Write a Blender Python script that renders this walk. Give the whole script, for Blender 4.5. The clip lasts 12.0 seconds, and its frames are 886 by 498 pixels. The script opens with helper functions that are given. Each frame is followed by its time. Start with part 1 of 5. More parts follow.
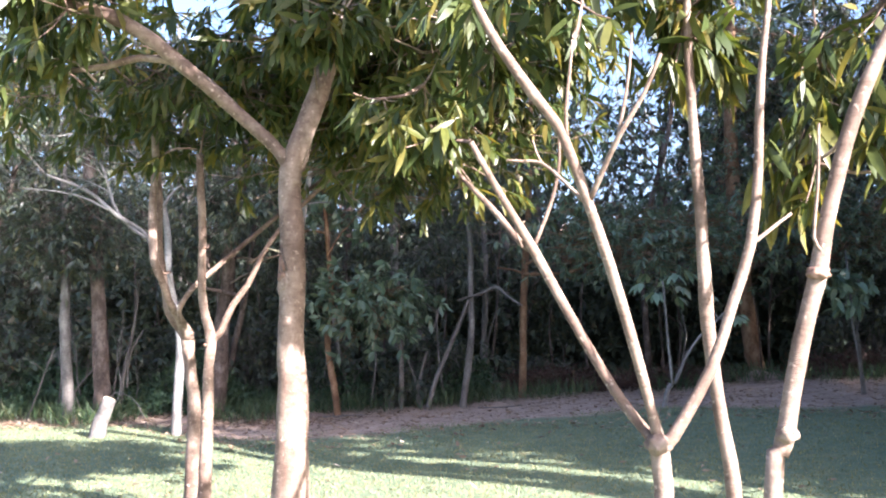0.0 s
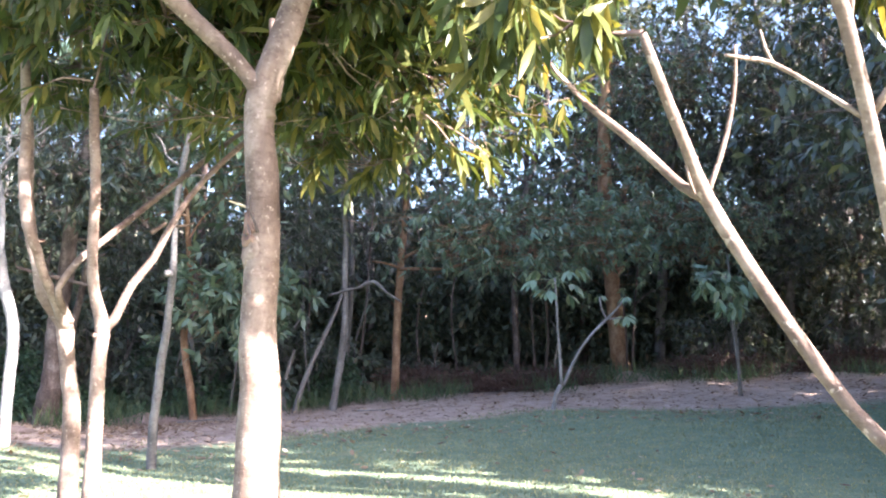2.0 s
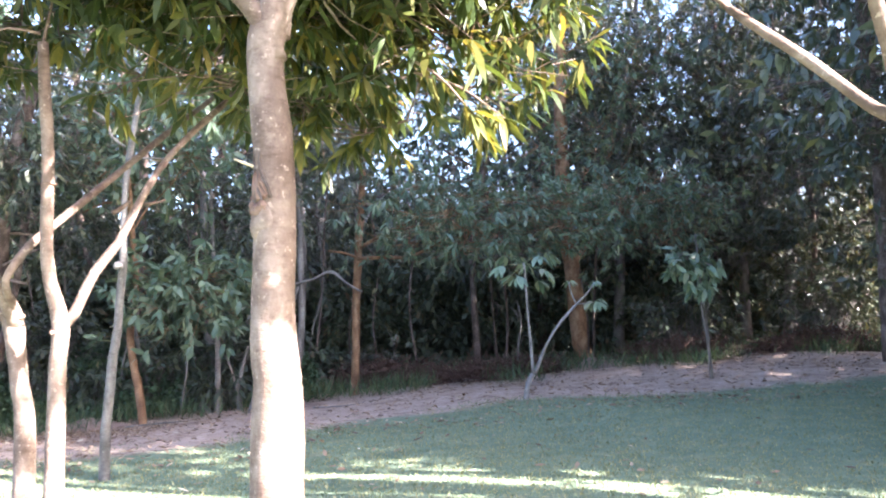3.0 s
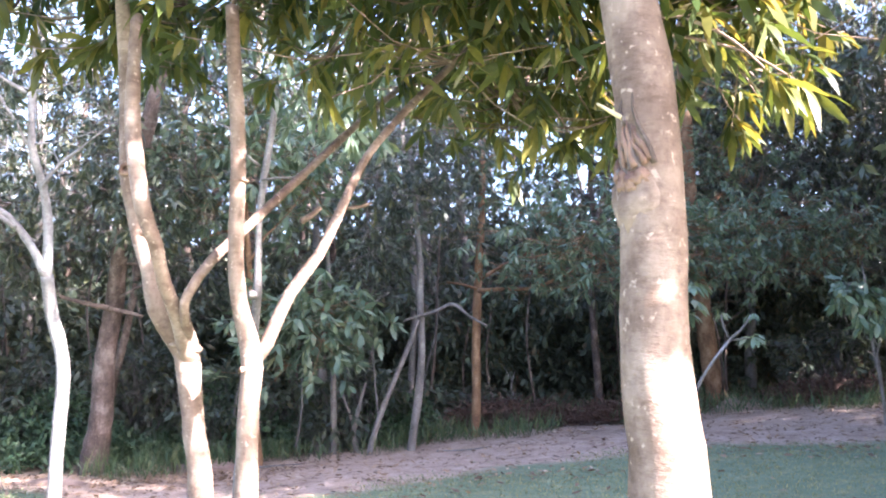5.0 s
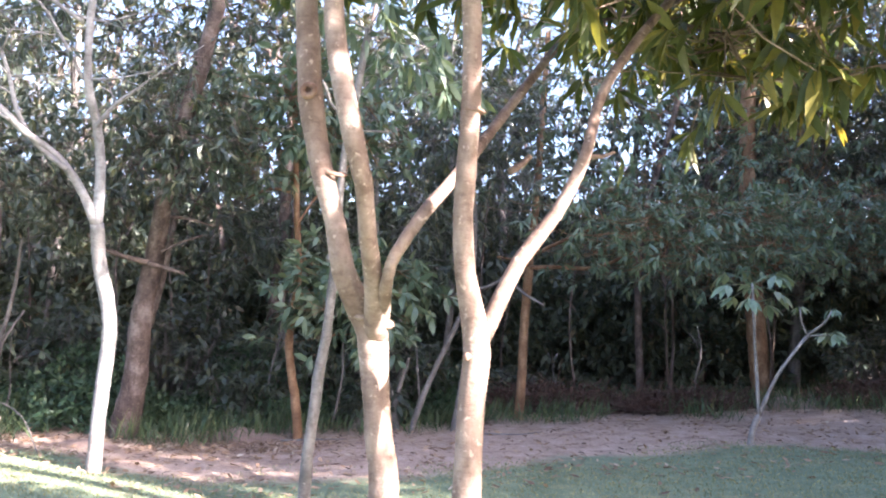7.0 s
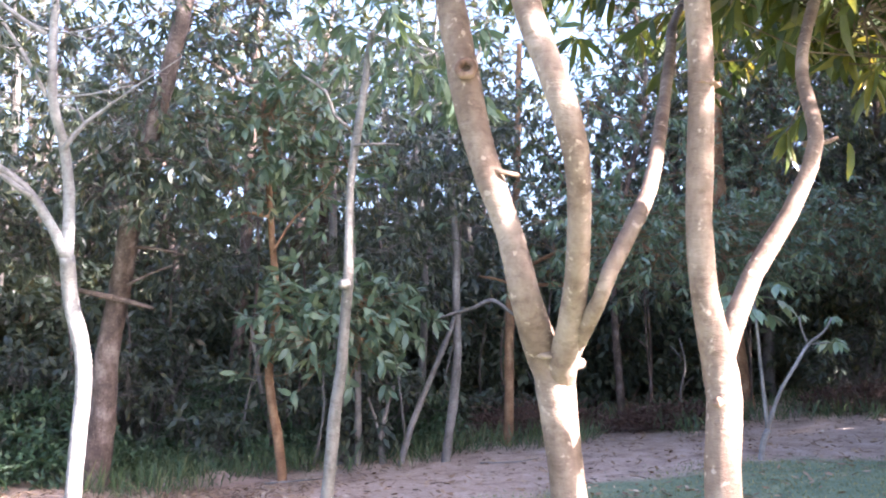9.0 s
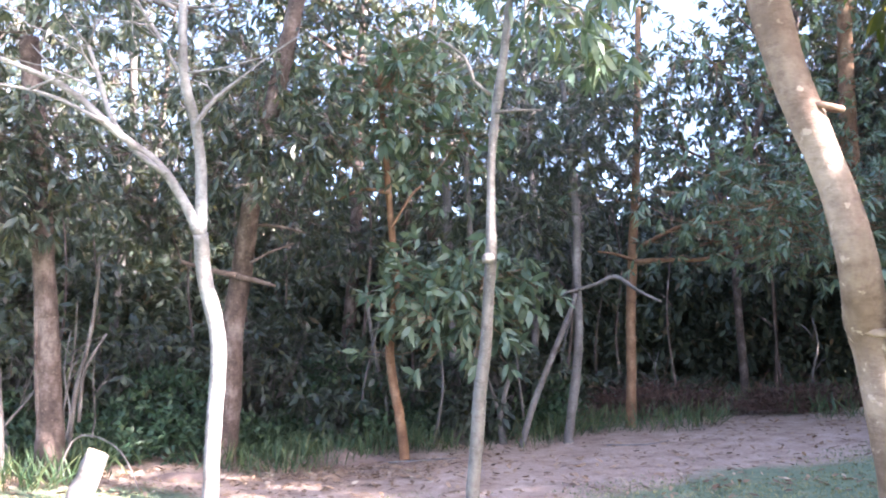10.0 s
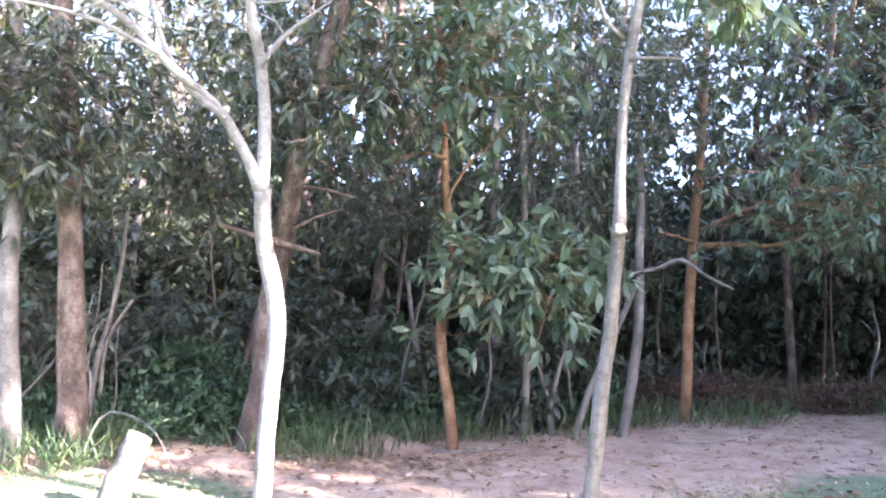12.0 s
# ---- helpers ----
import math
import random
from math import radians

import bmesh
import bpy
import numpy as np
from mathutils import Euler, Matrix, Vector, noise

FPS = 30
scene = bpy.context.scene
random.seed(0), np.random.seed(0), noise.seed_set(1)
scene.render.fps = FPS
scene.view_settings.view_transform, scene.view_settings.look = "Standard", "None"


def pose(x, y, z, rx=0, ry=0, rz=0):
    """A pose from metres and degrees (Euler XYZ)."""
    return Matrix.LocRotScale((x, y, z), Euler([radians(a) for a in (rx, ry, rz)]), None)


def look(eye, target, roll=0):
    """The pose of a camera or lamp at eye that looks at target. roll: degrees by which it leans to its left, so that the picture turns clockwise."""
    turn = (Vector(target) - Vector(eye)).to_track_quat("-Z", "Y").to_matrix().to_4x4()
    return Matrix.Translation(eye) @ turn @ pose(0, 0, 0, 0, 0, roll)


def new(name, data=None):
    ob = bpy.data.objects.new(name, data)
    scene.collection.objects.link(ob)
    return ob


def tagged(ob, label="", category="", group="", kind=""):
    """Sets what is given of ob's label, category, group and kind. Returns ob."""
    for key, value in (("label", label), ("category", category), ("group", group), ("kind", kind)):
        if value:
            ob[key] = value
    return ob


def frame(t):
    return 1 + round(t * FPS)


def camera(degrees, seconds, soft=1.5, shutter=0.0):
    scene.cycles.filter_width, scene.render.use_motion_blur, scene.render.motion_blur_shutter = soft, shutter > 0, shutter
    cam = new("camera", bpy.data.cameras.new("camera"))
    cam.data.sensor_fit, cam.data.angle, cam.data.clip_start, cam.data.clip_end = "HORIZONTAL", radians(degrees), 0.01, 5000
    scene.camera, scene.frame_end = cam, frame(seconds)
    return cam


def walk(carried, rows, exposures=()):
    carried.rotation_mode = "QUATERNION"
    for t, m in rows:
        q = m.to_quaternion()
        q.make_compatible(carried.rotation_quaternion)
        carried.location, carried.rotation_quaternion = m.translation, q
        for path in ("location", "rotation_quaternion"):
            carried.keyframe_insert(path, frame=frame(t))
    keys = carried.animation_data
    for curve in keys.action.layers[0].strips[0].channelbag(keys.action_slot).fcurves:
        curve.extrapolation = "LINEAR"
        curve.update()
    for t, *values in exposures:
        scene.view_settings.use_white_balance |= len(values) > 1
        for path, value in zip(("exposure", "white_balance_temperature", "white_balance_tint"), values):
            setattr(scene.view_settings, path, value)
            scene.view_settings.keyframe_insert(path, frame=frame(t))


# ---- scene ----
cam = camera(56.1, 12.0, soft=2.0)
PATH = [
    (0, (0.172, -0.039, 1.526), (0.135, 1.951, 1.719), 0.5),
    (0.5, (-0.083, 0.202, 1.542), (-0.018, 2.188, 1.769), 1.7),
    (1, (-0.319, 0.559, 1.488), (-0.26, 2.542, 1.736), 0.6),
    (1.5, (-0.546, 0.886, 1.47), (-0.231, 2.848, 1.695), 1.3),
    (2, (-0.728, 1.196, 1.448), (-0.36, 3.152, 1.649), 1.3),
    (2.5, (-0.889, 1.571, 1.43), (-0.498, 3.522, 1.633), -1.6),
    (2.7, (-0.948, 1.714, 1.414), (-0.469, 3.647, 1.597), -0.7),
    (4.3, (-1.358, 2.741, 1.404), (-0.807, 4.654, 1.592), -0.0),
    (4.5, (-1.441, 2.858, 1.416), (-0.925, 4.781, 1.605), 0.8),
    (5, (-1.654, 3.176, 1.415), (-1.325, 5.131, 1.685), -0.0),
    (5.5, (-1.865, 3.461, 1.417), (-1.567, 5.428, 1.619), 3.0),
    (6, (-2.124, 3.676, 1.441), (-1.824, 5.645, 1.625), 1.4),
    (6.5, (-2.297, 3.936, 1.428), (-2.072, 5.909, 1.665), 2.0),
    (7, (-2.446, 4.14, 1.447), (-2.115, 6.101, 1.654), 3.4),
    (7.5, (-2.663, 4.347, 1.454), (-2.317, 6.313, 1.575), 3.2),
    (7.7, (-2.75, 4.392, 1.47), (-2.425, 6.36, 1.607), 3.5),
    (9.3, (-3.177, 5.058, 1.488), (-2.683, 6.977, 1.758), 0.4),
    (9.5, (-3.271, 5.139, 1.504), (-2.849, 7.08, 1.736), -1.4),
    (10, (-3.452, 5.393, 1.472), (-3.181, 7.363, 1.682), 0.8),
    (10.5, (-3.638, 5.665, 1.495), (-3.34, 7.626, 1.749), 0.7),
    (11, (-3.878, 5.952, 1.473), (-3.518, 7.896, 1.776), 1.8),
    (11.5, (-4.039, 6.234, 1.503), (-3.742, 8.197, 1.744), 1.1),
    (12, (-4.212, 6.532, 1.452), (-3.915, 8.503, 1.613), 3.1),
]
walk(cam, [(t, look(eye, target, roll)) for t, eye, target, roll in PATH],
     [(0, 2.95, 5750, 20), (1, 3.3, 5750, 20), (2.5, 3.83, 5750, 20), (4.5, 4.02, 5800, 24), (5.5, 4.03, 5850, 25), (6.5, 3.67, 6000, 25),
      (7.5, 3.8, 6000, 25), (9.5, 3.93, 5850, 25), (12, 4.24, 5850, 25)])

# ---- world, sun, exposure ----
SUN_AZ = Vector((0.731, -0.682, 0)).normalized()      # towards the sun, over the ground
SUN_EL = radians(31)
sun_way = Vector((SUN_AZ.x * math.cos(SUN_EL), SUN_AZ.y * math.cos(SUN_EL), math.sin(SUN_EL)))
world = bpy.data.worlds.new("sky")
scene.world = world
world.use_nodes = True
wn, wl = world.node_tree.nodes, world.node_tree.links
wn.clear()
sky = wn.new("ShaderNodeTexSky")
sky.sky_type, sky.sun_disc = "NISHITA", False
sky.sun_elevation, sky.sun_rotation = SUN_EL, math.atan2(SUN_AZ.x, SUN_AZ.y)
sky.air_density, sky.dust_density, sky.ozone_density = 1.0, 3.0, 1.5
bg = wn.new("ShaderNodeBackground")
bg.inputs["Strength"].default_value = 0.078
wo = wn.new("ShaderNodeOutputWorld")
wl.new(sky.outputs[0], bg.inputs["Color"])
wl.new(bg.outputs[0], wo.inputs["Surface"])
sun = new("sun", bpy.data.lights.new("sun", "SUN"))
sun.data.energy, sun.data.angle, sun.data.color = 5.0, radians(0.55), (1.0, 0.91, 0.77)
sun.matrix_world = look((20, -10, 20), Vector((20, -10, 20)) - sun_way)


# ---- materials ----
def material(name):
    m = bpy.data.materials.new(name)
    m.use_nodes = True
    n, l = m.node_tree.nodes, m.node_tree.links
    return m, n, l, n["Principled BSDF"]


def ramp(n, stops):
    r = n.new("ShaderNodeValToRGB")
    e = r.color_ramp.elements
    while len(e) < len(stops):
        e.new(0.5)
    for el, (p, c) in zip(e, stops):
        el.position, el.color = p, (*c, 1)
    return r


def noise_node(n, l, scale, detail=4, rough=0.6, stretch=(1, 1, 1)):
    co = n.new("ShaderNodeTexCoord")
    mp = n.new("ShaderNodeMapping")
    mp.inputs["Scale"].default_value = stretch
    l.new(co.outputs["Object"], mp.inputs["Vector"])
    t = n.new("ShaderNodeTexNoise")
    t.inputs["Scale"].default_value, t.inputs["Detail"].default_value, t.inputs["Roughness"].default_value = scale, detail, rough
    l.new(mp.outputs[0], t.inputs["Vector"])
    return t


def mixed(n, l, fac, a, b, kind="MIX"):
    m = n.new("ShaderNodeMix")
    m.data_type, m.blend_type = "RGBA", kind
    for sock, v in ((m.inputs[0], fac), (m.inputs[6], a), (m.inputs[7], b)):
        if isinstance(v, (int, float)):
            sock.default_value = v
        elif isinstance(v, tuple):
            sock.default_value = (*v, 1)
        else:
            l.new(v, sock)
    return m.outputs[2]


def bark(name, dark, mid, pale, spots=0.4, rough=0.8):
    """Bark: blotches, fine horizontal cracks and lichen spots over a fine grain."""
    m, n, l, p = material(name)
    big = noise_node(n, l, 5, 5, 0.65, (1, 1, 0.6))
    c = ramp(n, [(0.33, dark), (0.5, mid), (0.68, pale)])
    l.new(big.outputs["Fac"], c.inputs["Fac"])
    cracks = noise_node(n, l, 13, 6, 0.75, (1, 1, 2.2))
    cr = ramp(n, [(0.34, (0.55, 0.5, 0.47)), (0.52, (1, 1, 1))])
    l.new(cracks.outputs["Fac"], cr.inputs["Fac"])
    col = mixed(n, l, 0.75, c.outputs["Color"], cr.outputs["Color"], "MULTIPLY")
    fleck = noise_node(n, l, 38, 3, 0.5)
    fr = ramp(n, [(0.62, (0, 0, 0)), (0.7, (1, 1, 1))])
    l.new(fleck.outputs["Fac"], fr.inputs["Fac"])
    amount = n.new("ShaderNodeMath")
    amount.operation, amount.inputs[1].default_value = "MULTIPLY", spots
    l.new(fr.outputs["Color"], amount.inputs[0])
    col = mixed(n, l, amount.outputs[0], col, tuple(min(0.8, v * 1.25) for v in pale))
    l.new(col, p.inputs["Base Color"])
    p.inputs["Roughness"].default_value = rough
    p.inputs["Specular IOR Level"].default_value = 0.25
    grain = noise_node(n, l, 60, 4, 0.7, (1, 1, 2.0))
    add = n.new("ShaderNodeMath")
    add.operation = "MULTIPLY_ADD"
    add.inputs[1].default_value = 0.35
    l.new(grain.outputs["Fac"], add.inputs[0])
    l.new(cracks.outputs["Fac"], add.inputs[2])
    b = n.new("ShaderNodeBump")
    b.inputs["Strength"].default_value, b.inputs["Distance"].default_value = 0.6, 0.012
    l.new(add.outputs[0], b.inputs["Height"])
    l.new(b.outputs[0], p.inputs["Normal"])
    return m


def foliage(name, stops, glow=0.35, rough=0.42, single=False):
    """Leaf blades: a colour of its own for each leaf, some light passing through."""
    m, n, l, p = material(name)
    if single:
        src = n.new("ShaderNodeObjectInfo").outputs["Random"]
    else:
        src = n.new("ShaderNodeNewGeometry").outputs["Random Per Island"]
    c = ramp(n, stops)
    l.new(src, c.inputs["Fac"])
    mott = noise_node(n, l, 9, 3)
    mr = ramp(n, [(0.3, (0.72, 0.75, 0.78)), (0.7, (1.12, 1.1, 1.0))])
    l.new(mott.outputs["Fac"], mr.inputs["Fac"])
    col = mixed(n, l, 0.8, c.outputs["Color"], mr.outputs["Color"], "MULTIPLY")
    l.new(col, p.inputs["Base Color"])
    p.inputs["Roughness"].default_value = rough
    p.inputs["Specular IOR Level"].default_value = 0.45
    tr = n.new("ShaderNodeBsdfTranslucent")
    bright = mixed(n, l, 1.0, col, (1.55, 1.3, 0.6), "MULTIPLY")
    l.new(bright, tr.inputs["Color"])
    mx = n.new("ShaderNodeMixShader")
    mx.inputs[0].default_value = glow
    l.new(p.outputs[0], mx.inputs[1])
    l.new(tr.outputs[0], mx.inputs[2])
    l.new(mx.outputs[0], n["Material Output"].inputs["Surface"])
    return m


BARK_PALE = bark("pale_smooth_bark", (0.095, 0.060, 0.045), (0.178, 0.122, 0.094), (0.32, 0.242, 0.195), 0.8)
BARK_WHITE = bark("whitish_bark", (0.125, 0.112, 0.104), (0.205, 0.19, 0.178), (0.31, 0.295, 0.28))
BARK_GREY = bark("grey_bark", (0.085, 0.078, 0.072), (0.145, 0.13, 0.12), (0.24, 0.22, 0.205), 0.5)
BARK_BROWN = bark("brown_rough_bark", (0.042, 0.030, 0.025), (0.10, 0.072, 0.06), (0.23, 0.185, 0.16), 0.5, 0.9)
BARK_ORANGE = bark("orange_brown_bark", (0.10, 0.052, 0.028), (0.19, 0.108, 0.06), (0.30, 0.195, 0.12), 0.3)
CUT_WOOD = bark("cut_wood", (0.42, 0.33, 0.20), (0.56, 0.47, 0.32), (0.66, 0.58, 0.42), 0.1)
SCAR_WOOD = bark("scar_wood", (0.11, 0.06, 0.043), (0.19, 0.112, 0.082), (0.31, 0.205, 0.155), 0.1, 0.9)
LEAF_NEAR = foliage("long_leaf", [(0.0, (0.030, 0.052, 0.014)), (0.45, (0.056, 0.078, 0.020)), (0.8, (0.098, 0.108, 0.028)), (1.0, (0.19, 0.15, 0.042))], 0.4)
LEAF_NEAR_ONE = foliage("long_leaf_single", [(0.0, (0.038, 0.058, 0.014)), (0.5, (0.075, 0.09, 0.02)), (1.0, (0.17, 0.15, 0.036))], 0.38, single=True)
LEAF_WOOD = foliage("wood_leaf", [(0.0, (0.034, 0.050, 0.038)), (0.5, (0.060, 0.078, 0.060)), (0.85, (0.092, 0.112, 0.080)), (1.0, (0.15, 0.145, 0.075))], 0.28, 0.34)
LEAF_TEAL = foliage("big_leaf", [(0.0, (0.07, 0.115, 0.08)), (0.6, (0.115, 0.165, 0.115)), (1.0, (0.17, 0.21, 0.13))], 0.25, 0.4)
LEAF_TEAL_ONE = foliage("big_leaf_single", [(0.0, (0.11, 0.17, 0.115)), (0.6, (0.17, 0.24, 0.155)), (1.0, (0.26, 0.28, 0.18))], 0.25, 0.4, single=True)
LEAF_DARK = foliage("thicket_leaf", [(0.0, (0.046, 0.066, 0.046)), (0.6, (0.072, 0.098, 0.066)), (0.92, (0.10, 0.112, 0.065)), (1.0, (0.15, 0.105, 0.065))], 0.22, 0.55)
LEAF_DRY = foliage("dry_leaf", [(0.0, (0.10, 0.06, 0.035)), (0.5, (0.22, 0.14, 0.09)), (0.9, (0.36, 0.25, 0.17)), (1.0, (0.5, 0.42, 0.34))], 0.1, 0.8)
GRASS = foliage("grass_blade", [(0.0, (0.118, 0.150, 0.088)), (0.5, (0.165, 0.200, 0.112)), (0.8, (0.22, 0.22, 0.106)), (1.0, (0.36, 0.31, 0.16))], 0.25, 0.6)
DEAD_TWIG = bark("dead_twig_bark", (0.055, 0.030, 0.023), (0.10, 0.056, 0.043), (0.16, 0.10, 0.078), 0.2, 0.9)
DEAD_LEAF = foliage("dead_leaf", [(0.0, (0.04, 0.021, 0.016)), (0.6, (0.07, 0.038, 0.029)), (1.0, (0.13, 0.08, 0.06))], 0.1, 0.8)
LEAF_HERB = foliage("herb_leaf", [(0.0, (0.028, 0.062, 0.030)), (0.6, (0.050, 0.098, 0.050)), (1.0, (0.10, 0.14, 0.07))], 0.25, 0.5)
GRASS_WILD = foliage("wild_grass", [(0.0, (0.030, 0.060, 0.026)), (0.6, (0.055, 0.095, 0.040)), (1.0, (0.12, 0.13, 0.06))], 0.25, 0.5)


def ground_material():
    m, n, l, p = material("lawn_and_soil")
    at = n.new("ShaderNodeAttribute")
    at.attribute_name = "soil"
    edge = noise_node(n, l, 1.1, 6, 0.7)
    s = n.new("ShaderNodeMath")
    s.operation, s.inputs[1].default_value = "MULTIPLY_ADD", 1.1
    l.new(edge.outputs["Fac"], s.inputs[0])
    l.new(at.outputs["Fac"], s.inputs[2])
    cut = n.new("ShaderNodeMapRange")
    cut.inputs["From Min"].default_value, cut.inputs["From Max"].default_value = 0.92, 1.22
    l.new(s.outputs[0], cut.inputs["Value"])
    g1 = noise_node(n, l, 3.2, 6, 0.7)
    gr = ramp(n, [(0.3, (0.125, 0.165, 0.104)), (0.55, (0.178, 0.222, 0.138)), (0.75, (0.30, 0.265, 0.14))])
    l.new(g1.outputs["Fac"], gr.inputs["Fac"])
    d1 = noise_node(n, l, 2.4, 7, 0.72)
    dr = ramp(n, [(0.3, (0.23, 0.155, 0.115)), (0.5, (0.40, 0.295, 0.23)), (0.72, (0.52, 0.405, 0.33))])
    l.new(d1.outputs["Fac"], dr.inputs["Fac"])
    fine = noise_node(n, l, 26, 5, 0.75)
    fr = ramp(n, [(0.33, (0.55, 0.52, 0.5)), (0.6, (1.1, 1.1, 1.1))])
    l.new(fine.outputs["Fac"], fr.inputs["Fac"])
    col = mixed(n, l, cut.outputs[0], gr.outputs["Color"], dr.outputs["Color"])
    col = mixed(n, l, 0.6, col, fr.outputs["Color"], "MULTIPLY")
    l.new(col, p.inputs["Base Color"])
    p.inputs["Roughness"].default_value, p.inputs["Specular IOR Level"].default_value = 0.95, 0.15
    b = n.new("ShaderNodeBump")
    b.inputs["Strength"].default_value, b.inputs["Distance"].default_value = 0.8, 0.03
    l.new(fine.outputs["Fac"], b.inputs["Height"])
    l.new(b.outputs[0], p.inputs["Normal"])
    return m


GROUND = ground_material()


# ---- shaping helpers ----
def smooth(a, b, v):
    q = np.clip((v - a) / (b - a), 0, 1)
    return q * q * (3 - 2 * q)


def height(x, y):
    """The lawn: level on the left, rising gently to the right and under the wood."""
    x, y = np.asarray(x, float), np.asarray(y, float)
    z = -0.30 + 0.2 * (1 - smooth(6, 13, y)) + 0.075 * np.clip(x + 2.5, 0, 14) * smooth(5, 15, y)
    near = np.exp(-((x / 45) ** 2 + ((y - 12) / 45) ** 2))
    # slope behind the wood, added to block the low sky between trunks
    z = z + 9 * smooth(33, 62, y)
    return z + near * (0.025 * np.sin(x * 1.3 + 0.6 * y) + 0.02 * np.sin(0.9 * y - x * 0.4 + 1))


def lawn_edge(x):
    """Where the lawn ends and the bare soil under the wood begins."""
    return np.interp(x, [-30, -7, -5.5, -4.6, -3.4, -2, 0, 2, 4, 8, 14, 30], [15.6, 15.6, 15.3, 14.6, 13.7, 13.7, 13.9, 14.8, 14.6, 13.4, 13.0, 13.0]) + 0.2 * np.sin(np.asarray(x) * 1.9)


def wood_edge(x):
    """Where the bare soil gives way to the undergrowth."""
    return np.interp(x, [-30, -8, -5.5, -3, 0, 3, 7, 12, 30], [16.0, 15.8, 16.3, 17.5, 18.2, 18.7, 18.0, 17.3, 17.0])


def mesh_of(name, verts, faces, mat, smooth_faces=False):
    me = bpy.data.meshes.new(name)
    me.from_pydata([tuple(v) for v in verts], [], faces)
    me.materials.append(mat)
    if smooth_faces:
        me.polygons.foreach_set("use_smooth", [True] * len(me.polygons))
    me.update()
    return me


def fast_mesh(name, verts, tris_or_quads, mat):
    """A mesh from arrays: verts (N, 3) and a list of index arrays, each (M, 3) or (M, 4)."""
    me = bpy.data.meshes.new(name)
    me.vertices.add(len(verts))
    me.vertices.foreach_set("co", np.asarray(verts, np.float32).ravel())
    loops = np.concatenate([a.ravel() for a in tris_or_quads])
    sizes = np.concatenate([np.full(len(a), a.shape[1]) for a in tris_or_quads])
    me.loops.add(len(loops))
    me.loops.foreach_set("vertex_index", loops.astype(np.int32))
    me.polygons.add(len(sizes))
    me.polygons.foreach_set("loop_start", np.r_[0, np.cumsum(sizes)[:-1]].astype(np.int32))
    me.materials.append(mat)
    me.update(calc_edges=True)
    return me


def part(name, me, parent, label="", kind=""):
    ob = new(name, me)
    ob.parent = parent
    return tagged(ob, label, kind=kind)


def spline(points, step):
    """Points and radii along a smooth curve through control points."""
    p = np.array(points, float)
    p = np.vstack([2 * p[0] - p[1], p, 2 * p[-1] - p[-2]])
    out = []
    for i in range(1, len(p) - 2):
        a, b, c, d = p[i - 1], p[i], p[i + 1], p[i + 2]
        k = max(2, int(np.linalg.norm(c[:3] - b[:3]) / step))
        for t in np.arange(k) / k:
            out.append(0.5 * (2 * b + (c - a) * t + (2 * a - 5 * b + 4 * c - d) * t * t + (3 * b - a - 3 * c + d) * t ** 3))
    out.append(p[-2])
    return np.array(out)


def tube(name, points, mat, sides=12, step=0.07, lumps=0.09, seed=0.0):
    """A limb: a tapered, slightly knotty stem through its control points, closed at the tip."""
    c = spline(points, step)
    pos, rad = c[:, :3], np.maximum(c[:, 3], 0.0025)
    tan = np.gradient(pos, axis=0)
    tan /= np.linalg.norm(tan, axis=1)[:, None] + 1e-9
    side = np.cross(tan[0], (0.3, 1.0, 0.2))
    verts, faces = [], []
    for i, (q, r, t) in enumerate(zip(pos, rad, tan)):
        side = side - t * (side @ t)
        side /= np.linalg.norm(side)
        up = np.cross(t, side)
        for k in range(sides):
            a = 2 * math.pi * k / sides
            out = math.cos(a) * side + math.sin(a) * up
            w = noise.noise(Vector((q + out * r) * 7 + seed)) * lumps + noise.noise(Vector((q + out * r) * 22 + seed)) * lumps * 0.4
            verts.append(q + out * r * (1 + w))
        if i:
            o = (i - 1) * sides
            for k in range(sides):
                k2 = (k + 1) % sides
                faces.append((o + k, o + k2, o + sides + k2, o + sides + k))
    faces.append(tuple(range(len(verts) - sides, len(verts))))
    faces.append(tuple(reversed(range(sides))))
    return mesh_of(name, verts, faces, mat, True)


def units(v):
    return v / (np.linalg.norm(v, axis=-1, keepdims=True) + 1e-9)


def clumps(rng, centre, radii, count, per_clump=6, tight=0.24):
    """Shoot tips gathered into uneven clumps inside a rounded crown; returns tips, their ways and the clump hearts."""
    k = max(3, count // per_clump)
    h = units(rng.normal(size=(k, 3))) * rng.uniform(0.15, 1, (k, 1)) ** 0.45
    which = rng.integers(0, k, count)
    offs = rng.normal(size=(count, 3)) * tight
    tips = np.array(centre) + (h[which] + offs) * np.array(radii)
    hearts = np.array(centre) + h[which] * np.array(radii) * 0.92
    ways = units(0.7 * units(tips - np.array(centre)) + 0.5 * rng.normal(size=(count, 3)) + (0, 0, -0.1))
    return tips, ways, hearts


